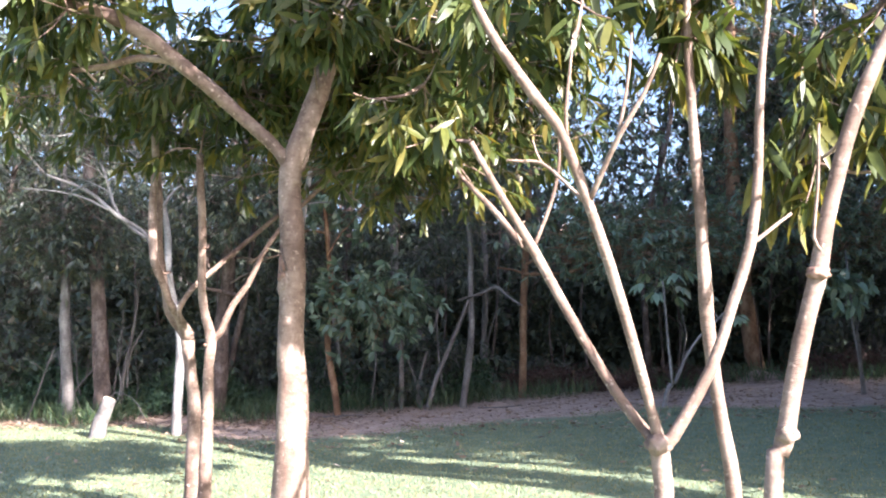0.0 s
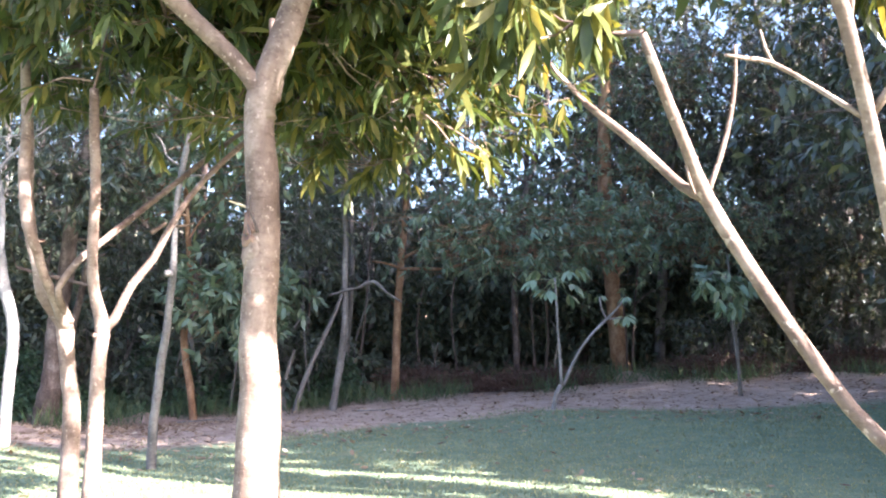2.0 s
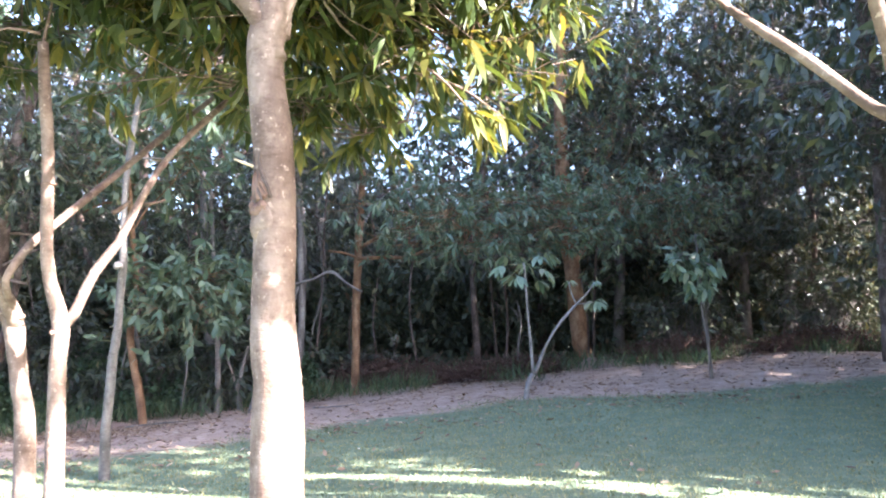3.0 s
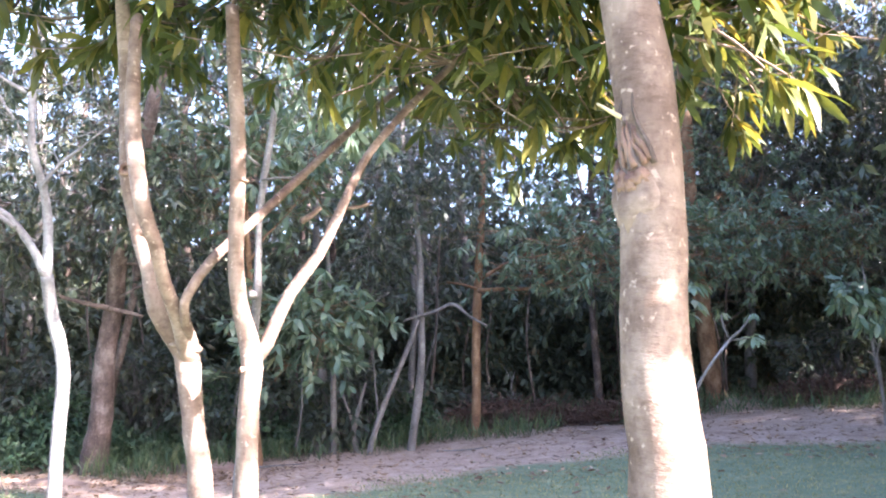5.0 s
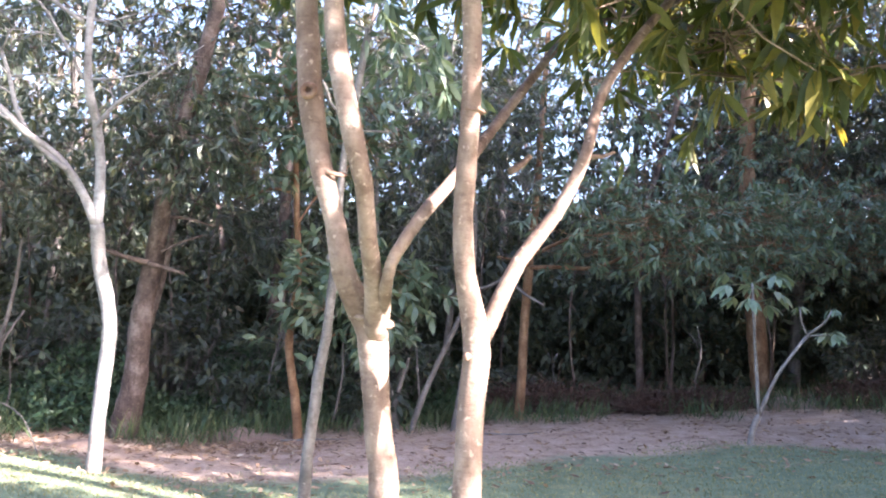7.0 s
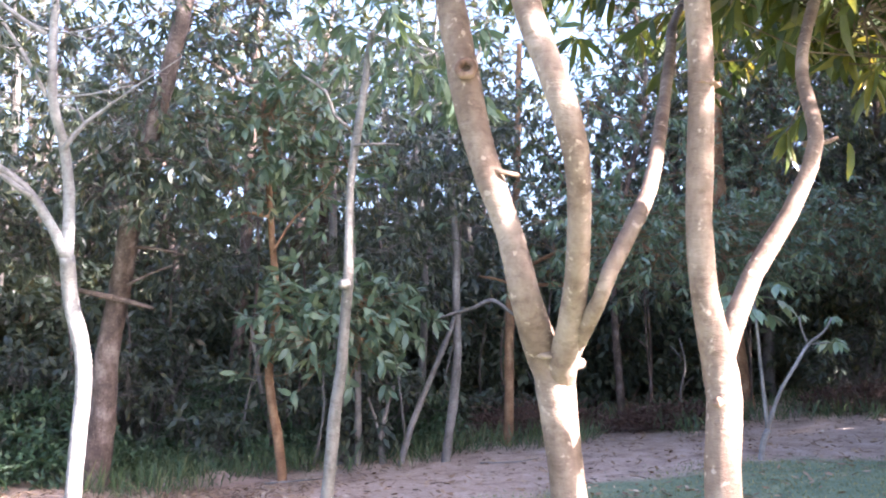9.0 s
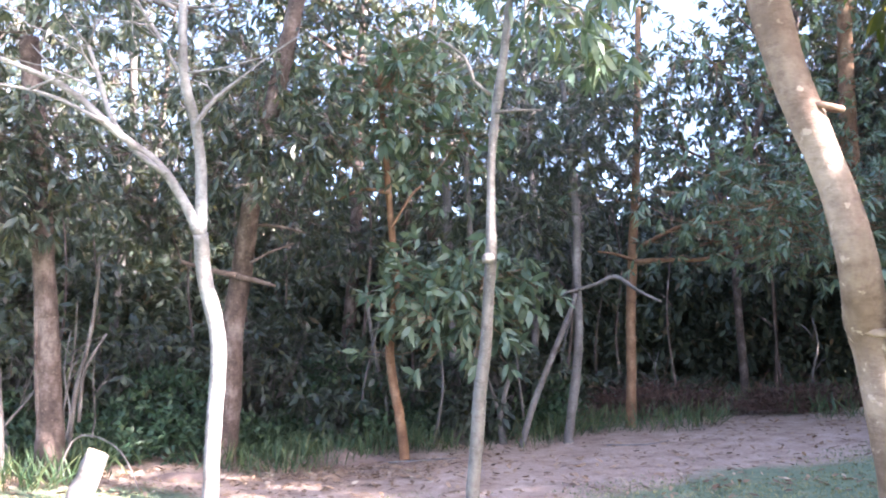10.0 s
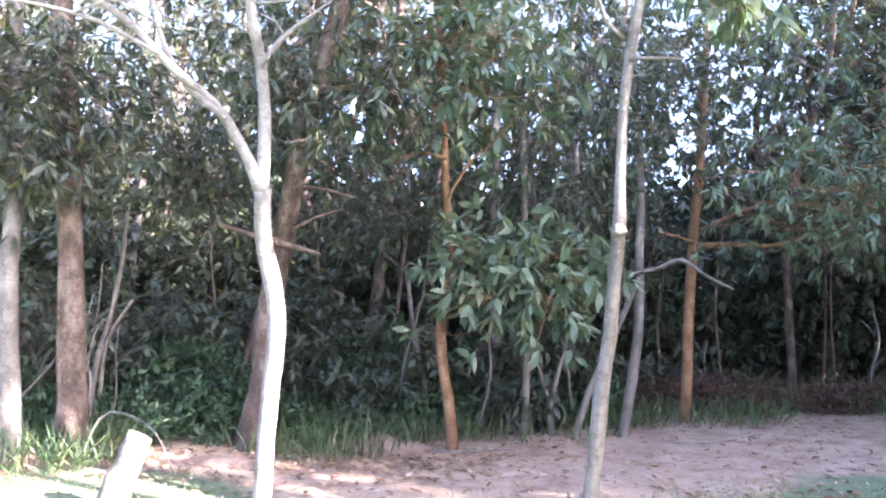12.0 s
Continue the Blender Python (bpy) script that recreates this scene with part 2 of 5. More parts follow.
def shoots(rng, tips, ways, leaves, length, droop=0.5, spread=0.14, width=0.24):
    """The leaves of a whorl at each shoot tip: bases, ways, normals, lengths and widths."""
    s = len(tips)
    d = np.repeat(ways, leaves, 0)
    b = np.repeat(tips, leaves, 0)
    n = s * leaves
    ref = units(np.cross(d, np.array([0.21, 0.37, 0.9])))
    ref2 = np.cross(d, ref)
    ang = np.tile(np.arange(leaves) * 2.4, s) + np.repeat(rng.uniform(0, 6.28, s), leaves) + rng.normal(size=n) * 0.3
    rad = ref * np.cos(ang)[:, None] + ref2 * np.sin(ang)[:, None]
    open_ = rng.uniform(0.5, 1.45, n)[:, None]
    way = d * np.cos(open_) + rad * np.sin(open_)
    way[:, 2] -= rng.uniform(0.2, 1.6, n) * droop
    way = units(way)
    base = b - d * (rng.uniform(0, 1, n) * spread)[:, None]
    nor = units(np.cross(np.cross(way, np.array([0, 0, 1.0]) + 0.5 * rng.normal(size=(n, 3))), way))
    ln = length * rng.uniform(0.6, 1.2, n)
    return base, way, nor, ln, ln * width * rng.uniform(0.8, 1.2, n)


def leaf_mesh(name, leaves, mat, curl=0.22, fine=True):
    base, way, nor, ln, wd = leaves
    across = np.cross(way, nor)
    n = len(base)

    def at(s, w, fold=0.0):
        return base + way * (ln * s)[:, None] - nor * (ln * curl * s * s)[:, None] + across * (wd * w)[:, None] + nor * (wd * fold)[:, None]
    if fine:
        v = np.stack([at(0, 0), at(0.28, 0.42, 0.12), at(0.28, -0.42, 0.12), at(0.62, 0.44, 0.1), at(0.62, -0.44, 0.1), at(1, 0)], 1)
        o = np.arange(n)[:, None] * 6
        return fast_mesh(name, v.reshape(-1, 3), [o + np.array([0, 2, 1]), o + np.array([1, 2, 4, 3]), o + np.array([3, 4, 5])], mat)
    v = np.stack([at(0, 0), at(0.5, 0.5, 0.15), at(0.5, -0.5, 0.15), at(1, 0)], 1)
    o = np.arange(n)[:, None] * 4
    return fast_mesh(name, v.reshape(-1, 3), [o + np.array([0, 2, 1]), o + np.array([1, 2, 3])], mat)


def twig_mesh(name, a, b, r0, r1, mat):
    """Thin three-sided twigs from points a to points b, a little bent."""
    d = units(b - a)
    s1 = units(np.cross(d, np.array([0.3, 0.2, 0.93])))
    s2 = np.cross(d, s1)
    mid = (a + b) / 2 - np.array([0, 0, 1.0]) * (np.linalg.norm(b - a, axis=1) * 0.08)[:, None]
    rings = []
    for q, r in ((a, r0), (mid, (r0 + r1) / 2), (b, r1)):
        for k in range(3):
            ang = k * 2.0944
            rings.append(q + (s1 * math.cos(ang) + s2 * math.sin(ang)) * r)
    v = np.stack(rings, 1)
    o = np.arange(len(a))[:, None] * 9
    faces = [o + np.array([j + k, j + (k + 1) % 3, j + 3 + (k + 1) % 3, j + 3 + k]) for j in (0, 3) for k in range(3)]
    return fast_mesh(name, v.reshape(-1, 3), faces, mat)


LEAF_BLADES = {}


def single_leaf(width, mat):
    """One blade of unit length along +y, shared by the leaves that hang apart: folded on its midrib, with a stalk."""
    key = (width, mat.name)
    if key not in LEAF_BLADES:
        st = [(0.0, 0.0), (0.1, 0.25), (0.3, 0.45), (0.55, 0.5), (0.8, 0.28), (1.0, 0.0)]
        v, f = [], []
        for s, w in st:
            z = -0.25 * s * s
            v += [(-w * width, s, z + 0.25 * w * width), (0, s, z), (w * width, s, z + 0.25 * w * width)]
        for i in range(len(st) - 1):
            o = i * 3
            f += [(o, o + 1, o + 4, o + 3), (o + 1, o + 2, o + 5, o + 4)]
        v += [(-0.012, -0.15, 0.01), (0.012, -0.15, 0.01), (0.012, 0.02, 0.003), (-0.012, 0.02, 0.003)]
        f.append((len(v) - 4, len(v) - 3, len(v) - 2, len(v) - 1))
        LEAF_BLADES[key] = mesh_of("leaf", v, f, mat, True)
    return LEAF_BLADES[key]


def hang_leaves(tree, leaves, mat, width=0.24):
    """Leaves that can be told apart, each an object of its own."""
    me = single_leaf(width, mat)
    inv = tree.matrix_world.inverted()
    for b, w, nrm, ln, _ in zip(*leaves):
        x = np.cross(w, nrm)
        m = Matrix(((x[0], w[0], nrm[0], b[0]), (x[1], w[1], nrm[1], b[1]), (x[2], w[2], nrm[2], b[2]), (0, 0, 0, 1)))
        ob = new("leaf", me)
        ob.parent = tree
        ob.matrix_local = inv @ m @ Matrix.Scale(ln, 4)


def branch_out(hearts, nodes):
    """Joins clump hearts to the limbs, each by way of the nearest one that is joined already."""
    order = np.argsort(np.linalg.norm(hearts[:, None] - nodes[None], axis=2).min(1))
    known, a, b = nodes, [], []
    for h in hearts[order]:
        near = known[np.linalg.norm(known - h, axis=1).argmin()]
        a.append(near), b.append(h)
        known = np.vstack([known, h])
    return np.array(a), np.array(b)


def tree(limbs, mat, label, crown=(), leaf=None, leaf_len=0.2, per=9, seed=1, group="", category="tree", fine=True, droop=0.5, width=0.24, singles=0, single_mat=None, sides=12, name="tree"):
    """A tree: trunk, limbs, twigs and a crown of leaves. limbs: control points (x, y, z, radius), the trunk first. crown: (centre, radii, shoots)."""
    rng = np.random.default_rng(seed)
    x, y, z, _ = limbs[0][0]
    root = tagged(new(name), label, category, group)
    root.location = (x, y, z)
    shift = np.array([x, y, z])
    for i, l in enumerate(limbs):
        pts = [(a - x, b - y, c - z, r) for a, b, c, r in l]
        part("limb" if i else "trunk", tube("limb" if i else "trunk", pts, mat, sides if l[0][3] > 0.03 else 8, 0.07 if l[0][3] > 0.03 else 0.1, seed=seed * 3.1), root)
    if not crown:
        return root
    nodes = np.vstack([spline(l, 0.25)[:, :3] for l in limbs])
    nodes = nodes[nodes[:, 2] > min(1.5, nodes[:, 2].max() * 0.6)]
    sets, tw, all_tips, all_ways = [], [], [], []
    for c, r, count in crown:
        tips, ways, hearts = clumps(rng, c, r, count)
        all_tips.append(tips), all_ways.append(ways)
        tw.append((hearts, tips, 0.006, 0.003))
        hs = np.unique(hearts.round(4), axis=0)
        tw.append((*branch_out(hs, nodes), 0.012, 0.006))
    tips, ways = np.vstack(all_tips), np.vstack(all_ways)
    leaves = shoots(rng, tips, ways, per, leaf_len, droop, width=width)
    if singles:
        low = np.argsort(leaves[0][:, 2])[:singles]
        keep = np.ones(len(leaves[0]), bool)
        keep[low] = False
        bpy.context.view_layer.update()
        hang_leaves(root, [a[low] for a in leaves], single_mat, width)
        leaves = [a[keep] for a in leaves]
    leaves = (leaves[0] - shift, *leaves[1:])
    part("crown", leaf_mesh("crown", leaves, leaf, fine=fine), root, kind="stuff")
    a = np.vstack([t[0] for t in tw]) - shift
    b = np.vstack([t[1] for t in tw]) - shift
    r0 = np.concatenate([np.full(len(t[0]), t[2]) for t in tw])[:, None]
    r1 = np.concatenate([np.full(len(t[0]), t[3]) for t in tw])[:, None]
    part("branchwork", twig_mesh("branchwork", a, b, r0, r1, mat), root, kind="stuff")
    return root

# ---- trees: control points of trunk and limbs (x, y, z, radius) ----
TREE_B = [
    [(-0.82, 5.02, -0.2, 0.139), (-0.82, 5.02, 0.56, 0.111), (-0.82, 5.02, 1.12, 0.091), (-0.84, 5.02, 1.46, 0.081), (-0.84, 5.02, 1.98, 0.076), (-0.88, 5.05, 2.4, 0.071), (-0.87, 5.05, 2.52, 0.069), (-0.84, 5.05, 2.64, 0.068), (-0.77, 5.1, 2.87, 0.067), (-0.7, 5.2, 3.17, 0.066), (-0.62, 5.3, 3.59, 0.059)],
    [(-0.84, 5.03, 2.4, 0.044), (-0.93, 5.03, 2.6, 0.040), (-1.21, 5, 2.86, 0.042), (-1.47, 4.9, 3.08, 0.044), (-1.86, 4.8, 3.36, 0.043), (-2.3, 4.7, 3.48, 0.039), (-2.73, 4.6, 3.63, 0.035)],
    [(-1.54, 4.9, 3.14, 0.023), (-1.81, 4.95, 3.19, 0.023), (-2.04, 5, 3.15, 0.021), (-2.28, 5.05, 3.14, 0.018)],
    [(-0.81, 5.05, 2.51, 0.025), (-0.8, 5.2, 2.73, 0.03), (-0.83, 5.4, 2.85, 0.027), (-0.86, 5.8, 3.16, 0.023)],
]
TREE_A = [
    [(-2.09, 7.18, -0.21, 0.071), (-2.09, 7.18, 0.79, 0.057), (-2.13, 7.18, 1.09, 0.051), (-2.16, 7.18, 1.32, 0.053), (-2.18, 7.18, 1.45, 0.057), (-2.23, 7.15, 1.53, 0.05), (-2.3, 7.07, 1.65, 0.043), (-2.34, 7.08, 1.82, 0.038), (-2.39, 7.1, 1.97, 0.04), (-2.43, 7.13, 2.13, 0.044), (-2.46, 7.14, 2.28, 0.046), (-2.51, 7.24, 2.73, 0.04), (-2.58, 7.29, 3.28, 0.03)],
    [(-2.16, 7.18, 1.42, 0.045), (-2.2, 6.98, 1.62, 0.033), (-2.24, 6.85, 1.75, 0.03), (-2.27, 6.77, 1.91, 0.031), (-2.32, 6.72, 2.06, 0.035), (-2.4, 6.84, 2.46, 0.034), (-2.42, 6.92, 2.96, 0.025)],
    [(-2.15, 7.18, 1.47, 0.034), (-2.16, 6.91, 1.63, 0.02), (-2.14, 6.88, 1.71, 0.021), (-2.05, 6.9, 1.86, 0.023), (-1.91, 7.06, 2.04, 0.022), (-1.46, 7.75, 2.66, 0.021), (-1.24, 8.1, 2.96, 0.019), (-1, 8.4, 3.25, 0.015)],
]
TREE_A2 = [
    [(-1.87, 6.82, -0.2, 0.06), (-1.87, 6.82, 0.94, 0.048), (-1.87, 6.82, 1.23, 0.045), (-1.86, 6.82, 1.39, 0.046), (-1.88, 6.82, 1.51, 0.042), (-1.92, 6.8, 1.66, 0.035), (-1.94, 6.78, 1.85, 0.033), (-1.94, 6.76, 2.05, 0.033), (-1.94, 6.75, 2.25, 0.032), (-1.95, 6.75, 2.45, 0.032), (-1.97, 6.75, 2.66, 0.032), (-1.99, 6.75, 2.96, 0.028)],
    [(-1.87, 6.82, 1.35, 0.034), (-1.85, 6.84, 1.43, 0.032), (-1.81, 6.9, 1.49, 0.031), (-1.71, 6.9, 1.72, 0.028), (-1.59, 6.9, 1.89, 0.025), (-1.49, 6.9, 2.11, 0.022), (-1.37, 7.1, 2.39, 0.02), (-1.17, 7.3, 2.68, 0.02), (-0.81, 7.6, 3.12, 0.02), (-0.37, 8, 3.62, 0.017)],
    [(-1.47, 6.98, 2.12, 0.01), (-1.4, 6.98, 2.13, 0.008), (-1.35, 6.98, 2.15, 0.006)],
]
TREE_C = [
    [(0.945, 3.12, -0.2, 0.043), (0.94, 3.12, 0.8, 0.037), (0.935, 3.12, 0.98, 0.035), (0.92, 3.12, 1.13, 0.036)],
    [(0.92, 3.12, 1.1, 0.026), (0.885, 3.17, 1.15, 0.022), (0.805, 3.25, 1.265, 0.0215), (0.685, 3.335, 1.48, 0.0215), (0.583, 3.4, 1.677, 0.0215), (0.487, 3.445, 1.865, 0.022), (0.4, 3.4, 2.0, 0.018), (0.318, 3.354, 2.125, 0.016), (0.22, 3.3, 2.29, 0.012)],
    [(0.487, 3.445, 1.86, 0.016), (0.43, 3.49, 1.905, 0.0155), (0.375, 3.546, 1.985, 0.015), (0.319, 3.597, 2.06, 0.014), (0.263, 3.648, 2.127, 0.013), (0.2, 3.7, 2.2, 0.011)],
    [(0.487, 3.445, 1.87, 0.009), (0.54, 3.455, 2.0, 0.008), (0.58, 3.47, 2.12, 0.008), (0.6, 3.474, 2.237, 0.007), (0.6, 3.47, 2.35, 0.005)],
    [(0.44, 3.43, 1.87, 0.005), (0.41, 3.42, 1.95, 0.005), (0.45, 3.43, 1.98, 0.004)],
    [(0.92, 3.12, 1.13, 0.025), (0.89, 3.1, 1.24, 0.019), (0.81, 3.04, 1.5, 0.02), (0.72, 2.98, 1.77, 0.0195), (0.639, 2.937, 1.985, 0.02), (0.598, 2.915, 2.09, 0.018), (0.554, 2.895, 2.195, 0.0185), (0.52, 2.88, 2.26, 0.019), (0.43, 2.86, 2.37, 0.02), (0.35, 2.85, 2.48, 0.019), (0.28, 2.85, 2.59, 0.017), (0.2, 2.86, 2.76, 0.013)],
    [(0.639, 2.937, 1.985, 0.012), (0.68, 2.87, 2.09, 0.01), (0.727, 2.782, 2.205, 0.0095), (0.8, 2.75, 2.33, 0.008), (0.85, 2.7, 2.46, 0.006)],
    [(0.72, 2.79, 2.19, 0.007), (0.74, 2.785, 2.3, 0.0065), (0.76, 2.78, 2.43, 0.005), (0.77, 2.78, 2.56, 0.004)],
    [(0.56, 2.895, 2.19, 0.0075), (0.55, 2.86, 2.3, 0.007), (0.56, 2.83, 2.43, 0.006), (0.57, 2.82, 2.55, 0.004)],
    [(0.625, 2.94, 1.99, 0.008), (0.56, 3.02, 2.08, 0.0065), (0.489, 3.097, 2.162, 0.0065), (0.42, 3.1, 2.17, 0.006), (0.352, 3.096, 2.172, 0.004)],
    [(0.489, 3.097, 2.162, 0.005), (0.47, 3.1, 2.2, 0.0045), (0.455, 3.1, 2.25, 0.003)],
    [(0.93, 3.12, 1.1, 0.028), (0.97, 3.1, 1.14, 0.025), (1.12, 3.1, 1.4, 0.0215), (1.2, 3.1, 1.63, 0.02), (1.275, 3.1, 1.86, 0.021), (1.31, 3.1, 2.14, 0.0185), (1.32, 3.1, 2.36, 0.017), (1.34, 3.1, 2.59, 0.014), (1.36, 3.1, 2.74, 0.012), (1.39, 3.1, 3.0, 0.009)],
    [(1.28, 3.1, 1.86, 0.011), (1.32, 3.1, 1.89, 0.008), (1.37, 3.1, 1.93, 0.007), (1.43, 3.1, 1.975, 0.005)],
]
TREE_E = [
    [(1.31, 3.43, -0.2, 0.042), (1.3, 3.43, 0.8, 0.031), (1.25, 3.43, 1.18, 0.028), (1.22, 3.43, 1.41, 0.027), (1.202, 3.43, 1.59, 0.028), (1.198, 3.43, 1.72, 0.03), (1.19, 3.43, 1.87, 0.025), (1.185, 3.43, 2.04, 0.024), (1.165, 3.43, 2.33, 0.021), (1.15, 3.43, 2.65, 0.019), (1.145, 3.43, 2.95, 0.016), (1.15, 3.43, 3.25, 0.012)],
]
TREE_D = [
    [(1.19, 2.72, -0.2, 0.037), (1.19, 2.72, 1.0, 0.029), (1.218, 2.72, 1.14, 0.029), (1.238, 2.72, 1.2, 0.031), (1.26, 2.72, 1.32, 0.028), (1.3, 2.72, 1.51, 0.029), (1.34, 2.72, 1.65, 0.029), (1.36, 2.72, 1.72, 0.03), (1.39, 2.72, 1.88, 0.026), (1.44, 2.72, 2.07, 0.0255), (1.5, 2.72, 2.26, 0.025), (1.6, 2.72, 2.49, 0.022), (1.69, 2.72, 2.68, 0.018)],
    [(1.37, 2.7, 1.79, 0.006), (1.34, 2.7, 1.84, 0.006), (1.36, 2.7, 2.01, 0.005), (1.37, 2.7, 2.22, 0.004)],
]
TREE_W = [
    [(-4.55, 14.1, -0.4, 0.106), (-4.55, 14.1, -0.25, 0.085), (-4.55, 14.1, 0.48, 0.08), (-4.53, 14.08, 1.35, 0.08), (-4.69, 14, 2.06, 0.078), (-4.72, 13.85, 2.46, 0.072)],
    [(-4.72, 13.85, 2.42, 0.06), (-4.74, 13.85, 3.04, 0.055), (-4.8, 13.75, 3.53, 0.05), (-4.91, 13.6, 4.01, 0.046), (-4.95, 13.6, 4.9, 0.04), (-4.9, 13.6, 6, 0.03)],
    [(-4.73, 13.85, 2.45, 0.06), (-4.88, 13.82, 2.75, 0.05), (-5.13, 13.73, 3.11, 0.044), (-5.48, 13.5, 3.36, 0.038), (-5.95, 13.4, 3.75, 0.03), (-6.6, 13.3, 4, 0.022)],
    [(-5.04, 13.6, 3, 0.03), (-5.38, 13.6, 3.26, 0.028), (-5.59, 13.6, 3.58, 0.026), (-5.71, 13.6, 3.95, 0.023), (-5.82, 13.6, 4.23, 0.018)],
    [(-5.59, 13.4, 3.44, 0.02), (-6.04, 13.4, 3.65, 0.018), (-6.48, 13.4, 3.74, 0.015), (-6.99, 13.4, 3.78, 0.013)],
    [(-4.8, 13.7, 3.52, 0.028), (-4.62, 13.7, 3.79, 0.025), (-4.38, 13.7, 4.01, 0.018)],
    [(-4.96, 13.6, 4.01, 0.021), (-5.25, 13.6, 4.49, 0.022), (-5.56, 13.6, 4.88, 0.018), (-6.02, 13.6, 5.11, 0.015)],
    [(-5.02, 13.6, 4.65, 0.025), (-5.31, 13.6, 4.83, 0.022), (-5.64, 13.6, 5.07, 0.018)],
]
TREE_K = [
    [(-4.86, 17.3, -0.4, 0.256), (-4.86, 17.3, -0.41, 0.233), (-4.82, 17.3, 0.05, 0.204), (-4.76, 17.3, 0.65, 0.176), (-4.76, 17.3, 1.43, 0.162), (-4.66, 17.3, 2.32, 0.148), (-4.56, 17, 3, 0.132), (-4.45, 16.8, 3.76, 0.122), (-4.11, 16.6, 5.33, 0.118), (-3.79, 16.5, 7.22, 0.104)],
    [(-4.71, 17.1, 2.27, 0.046), (-5.01, 17.1, 2.33, 0.037), (-5.44, 17.1, 2.44, 0.028)],
    [(-4.71, 17.1, 2.26, 0.046), (-4.45, 17.1, 2.21, 0.036), (-4.17, 17.1, 2.14, 0.023)],
    [(-4.52, 17, 2.97, 0.025), (-4.17, 17, 2.96, 0.022), (-3.78, 17, 2.88, 0.014)],
    [(-4.52, 17, 2.44, 0.021), (-4.25, 17, 2.6, 0.018), (-3.94, 17, 2.73, 0.014)],
]
TREE_P = [
    [(1.64, 19, -0.09, 0.103), (1.64, 19, 0.02, 0.094), (1.66, 19, 0.94, 0.084), (1.66, 19, 1.83, 0.084), (1.71, 19, 3.1, 0.08), (1.77, 19, 4.02, 0.072), (1.81, 19, 5.42, 0.064), (1.85, 19, 7.32, 0.051)],
    [(1.66, 18.8, 2.78, 0.042), (2.05, 18.5, 2.79, 0.037), (2.6, 18, 2.79, 0.032), (3.2, 17.4, 3.09, 0.023)],
    [(1.71, 18.8, 3.01, 0.037), (2.13, 18.5, 3.26, 0.033), (2.67, 18, 3.54, 0.023)],
    [(1.66, 18.9, 2.82, 0.028), (1.35, 18.9, 2.91, 0.023), (1.06, 18.9, 2.94, 0.018)],
]
TREE_Q = [
    [(0.3, 18.1, -0.19, 0.089), (0.3, 18.1, -0.07, 0.077), (0.34, 18.1, 0.29, 0.072), (0.41, 18.1, 0.78, 0.076), (0.47, 18.1, 1.6, 0.068), (0.44, 18.1, 2.51, 0.064), (0.43, 18.1, 3.34, 0.06), (0.34, 18.1, 4.35, 0.052), (0.21, 18.1, 5.62, 0.044)],
    [(0.41, 18, 2.24, 0.029), (0.7, 18, 2.32, 0.03), (1, 17.9, 2.45, 0.034), (1.25, 17.6, 2.22, 0.025), (1.5, 17.3, 2.04, 0.017)],
    [(0.41, 18, 2.24, 0.025), (0.14, 18, 2.15, 0.017)],
]
TREE_U = [
    [(-0.45, 18, -0.25, 0.059), (-0.45, 18, -0.12, 0.054), (-0.29, 18, 0.44, 0.05), (-0.03, 18, 1.09, 0.046), (0.28, 18, 1.84, 0.042), (0.39, 18, 2.17, 0.029)],
]
TREE_T = [
    [(-2.26, 12.1, -0.38, 0.066), (-2.26, 12.1, 0.28, 0.055), (-2.23, 12.1, 0.66, 0.055), (-2.21, 12.1, 1.04, 0.054), (-2.17, 12.1, 1.36, 0.05), (-2.15, 12.1, 1.75, 0.046), (-2.13, 12.1, 2.13, 0.049), (-2.13, 12.1, 2.43, 0.039), (-2.13, 12.1, 2.96, 0.035), (-2.09, 12.1, 3.42, 0.041), (-2.03, 12.1, 3.88, 0.037), (-1.98, 12.1, 4.4, 0.03)],
    [(-2.12, 12.05, 3.34, 0.015), (-1.92, 12.05, 3.37, 0.013), (-1.71, 12.05, 3.38, 0.009)],
    [(-2.14, 12.1, 3.5, 0.017), (-2.29, 12.1, 3.62, 0.015), (-2.37, 12.1, 3.82, 0.015), (-2.59, 12.1, 3.96, 0.01)],
]
TREE_R = [
    [(-2.31, 17.4, -0.39, 0.084), (-2.31, 17.4, -0.23, 0.076), (-2.38, 17.4, 0.28, 0.072), (-2.5, 17.4, 0.86, 0.067), (-2.55, 17.4, 1.37, 0.064), (-2.48, 17.4, 2.12, 0.052), (-2.52, 17.4, 2.65, 0.053), (-2.6, 17.4, 3.4, 0.049), (-2.71, 17.4, 4.55, 0.046), (-2.82, 17.4, 5.71, 0.04)],
    [(-2.62, 17.2, 3.52, 0.03), (-3, 17.2, 3.56, 0.022), (-3.36, 17.2, 3.38, 0.015)],
    [(-2.58, 17.2, 3, 0.022), (-2.32, 17.2, 3.47, 0.019), (-2.17, 17.2, 3.63, 0.015)],
]
TREE_S1 = [
    [(-1.06, 18.5, -0.29, 0.061), (-1.06, 18.5, -0.17, 0.055), (-1.07, 18.5, 0.52, 0.055), (-1.09, 18.5, 1.18, 0.05), (-1.17, 18.5, 2.43, 0.042), (-1.23, 18.5, 3.44, 0.042), (-1.33, 18.5, 4.98, 0.039)],
]
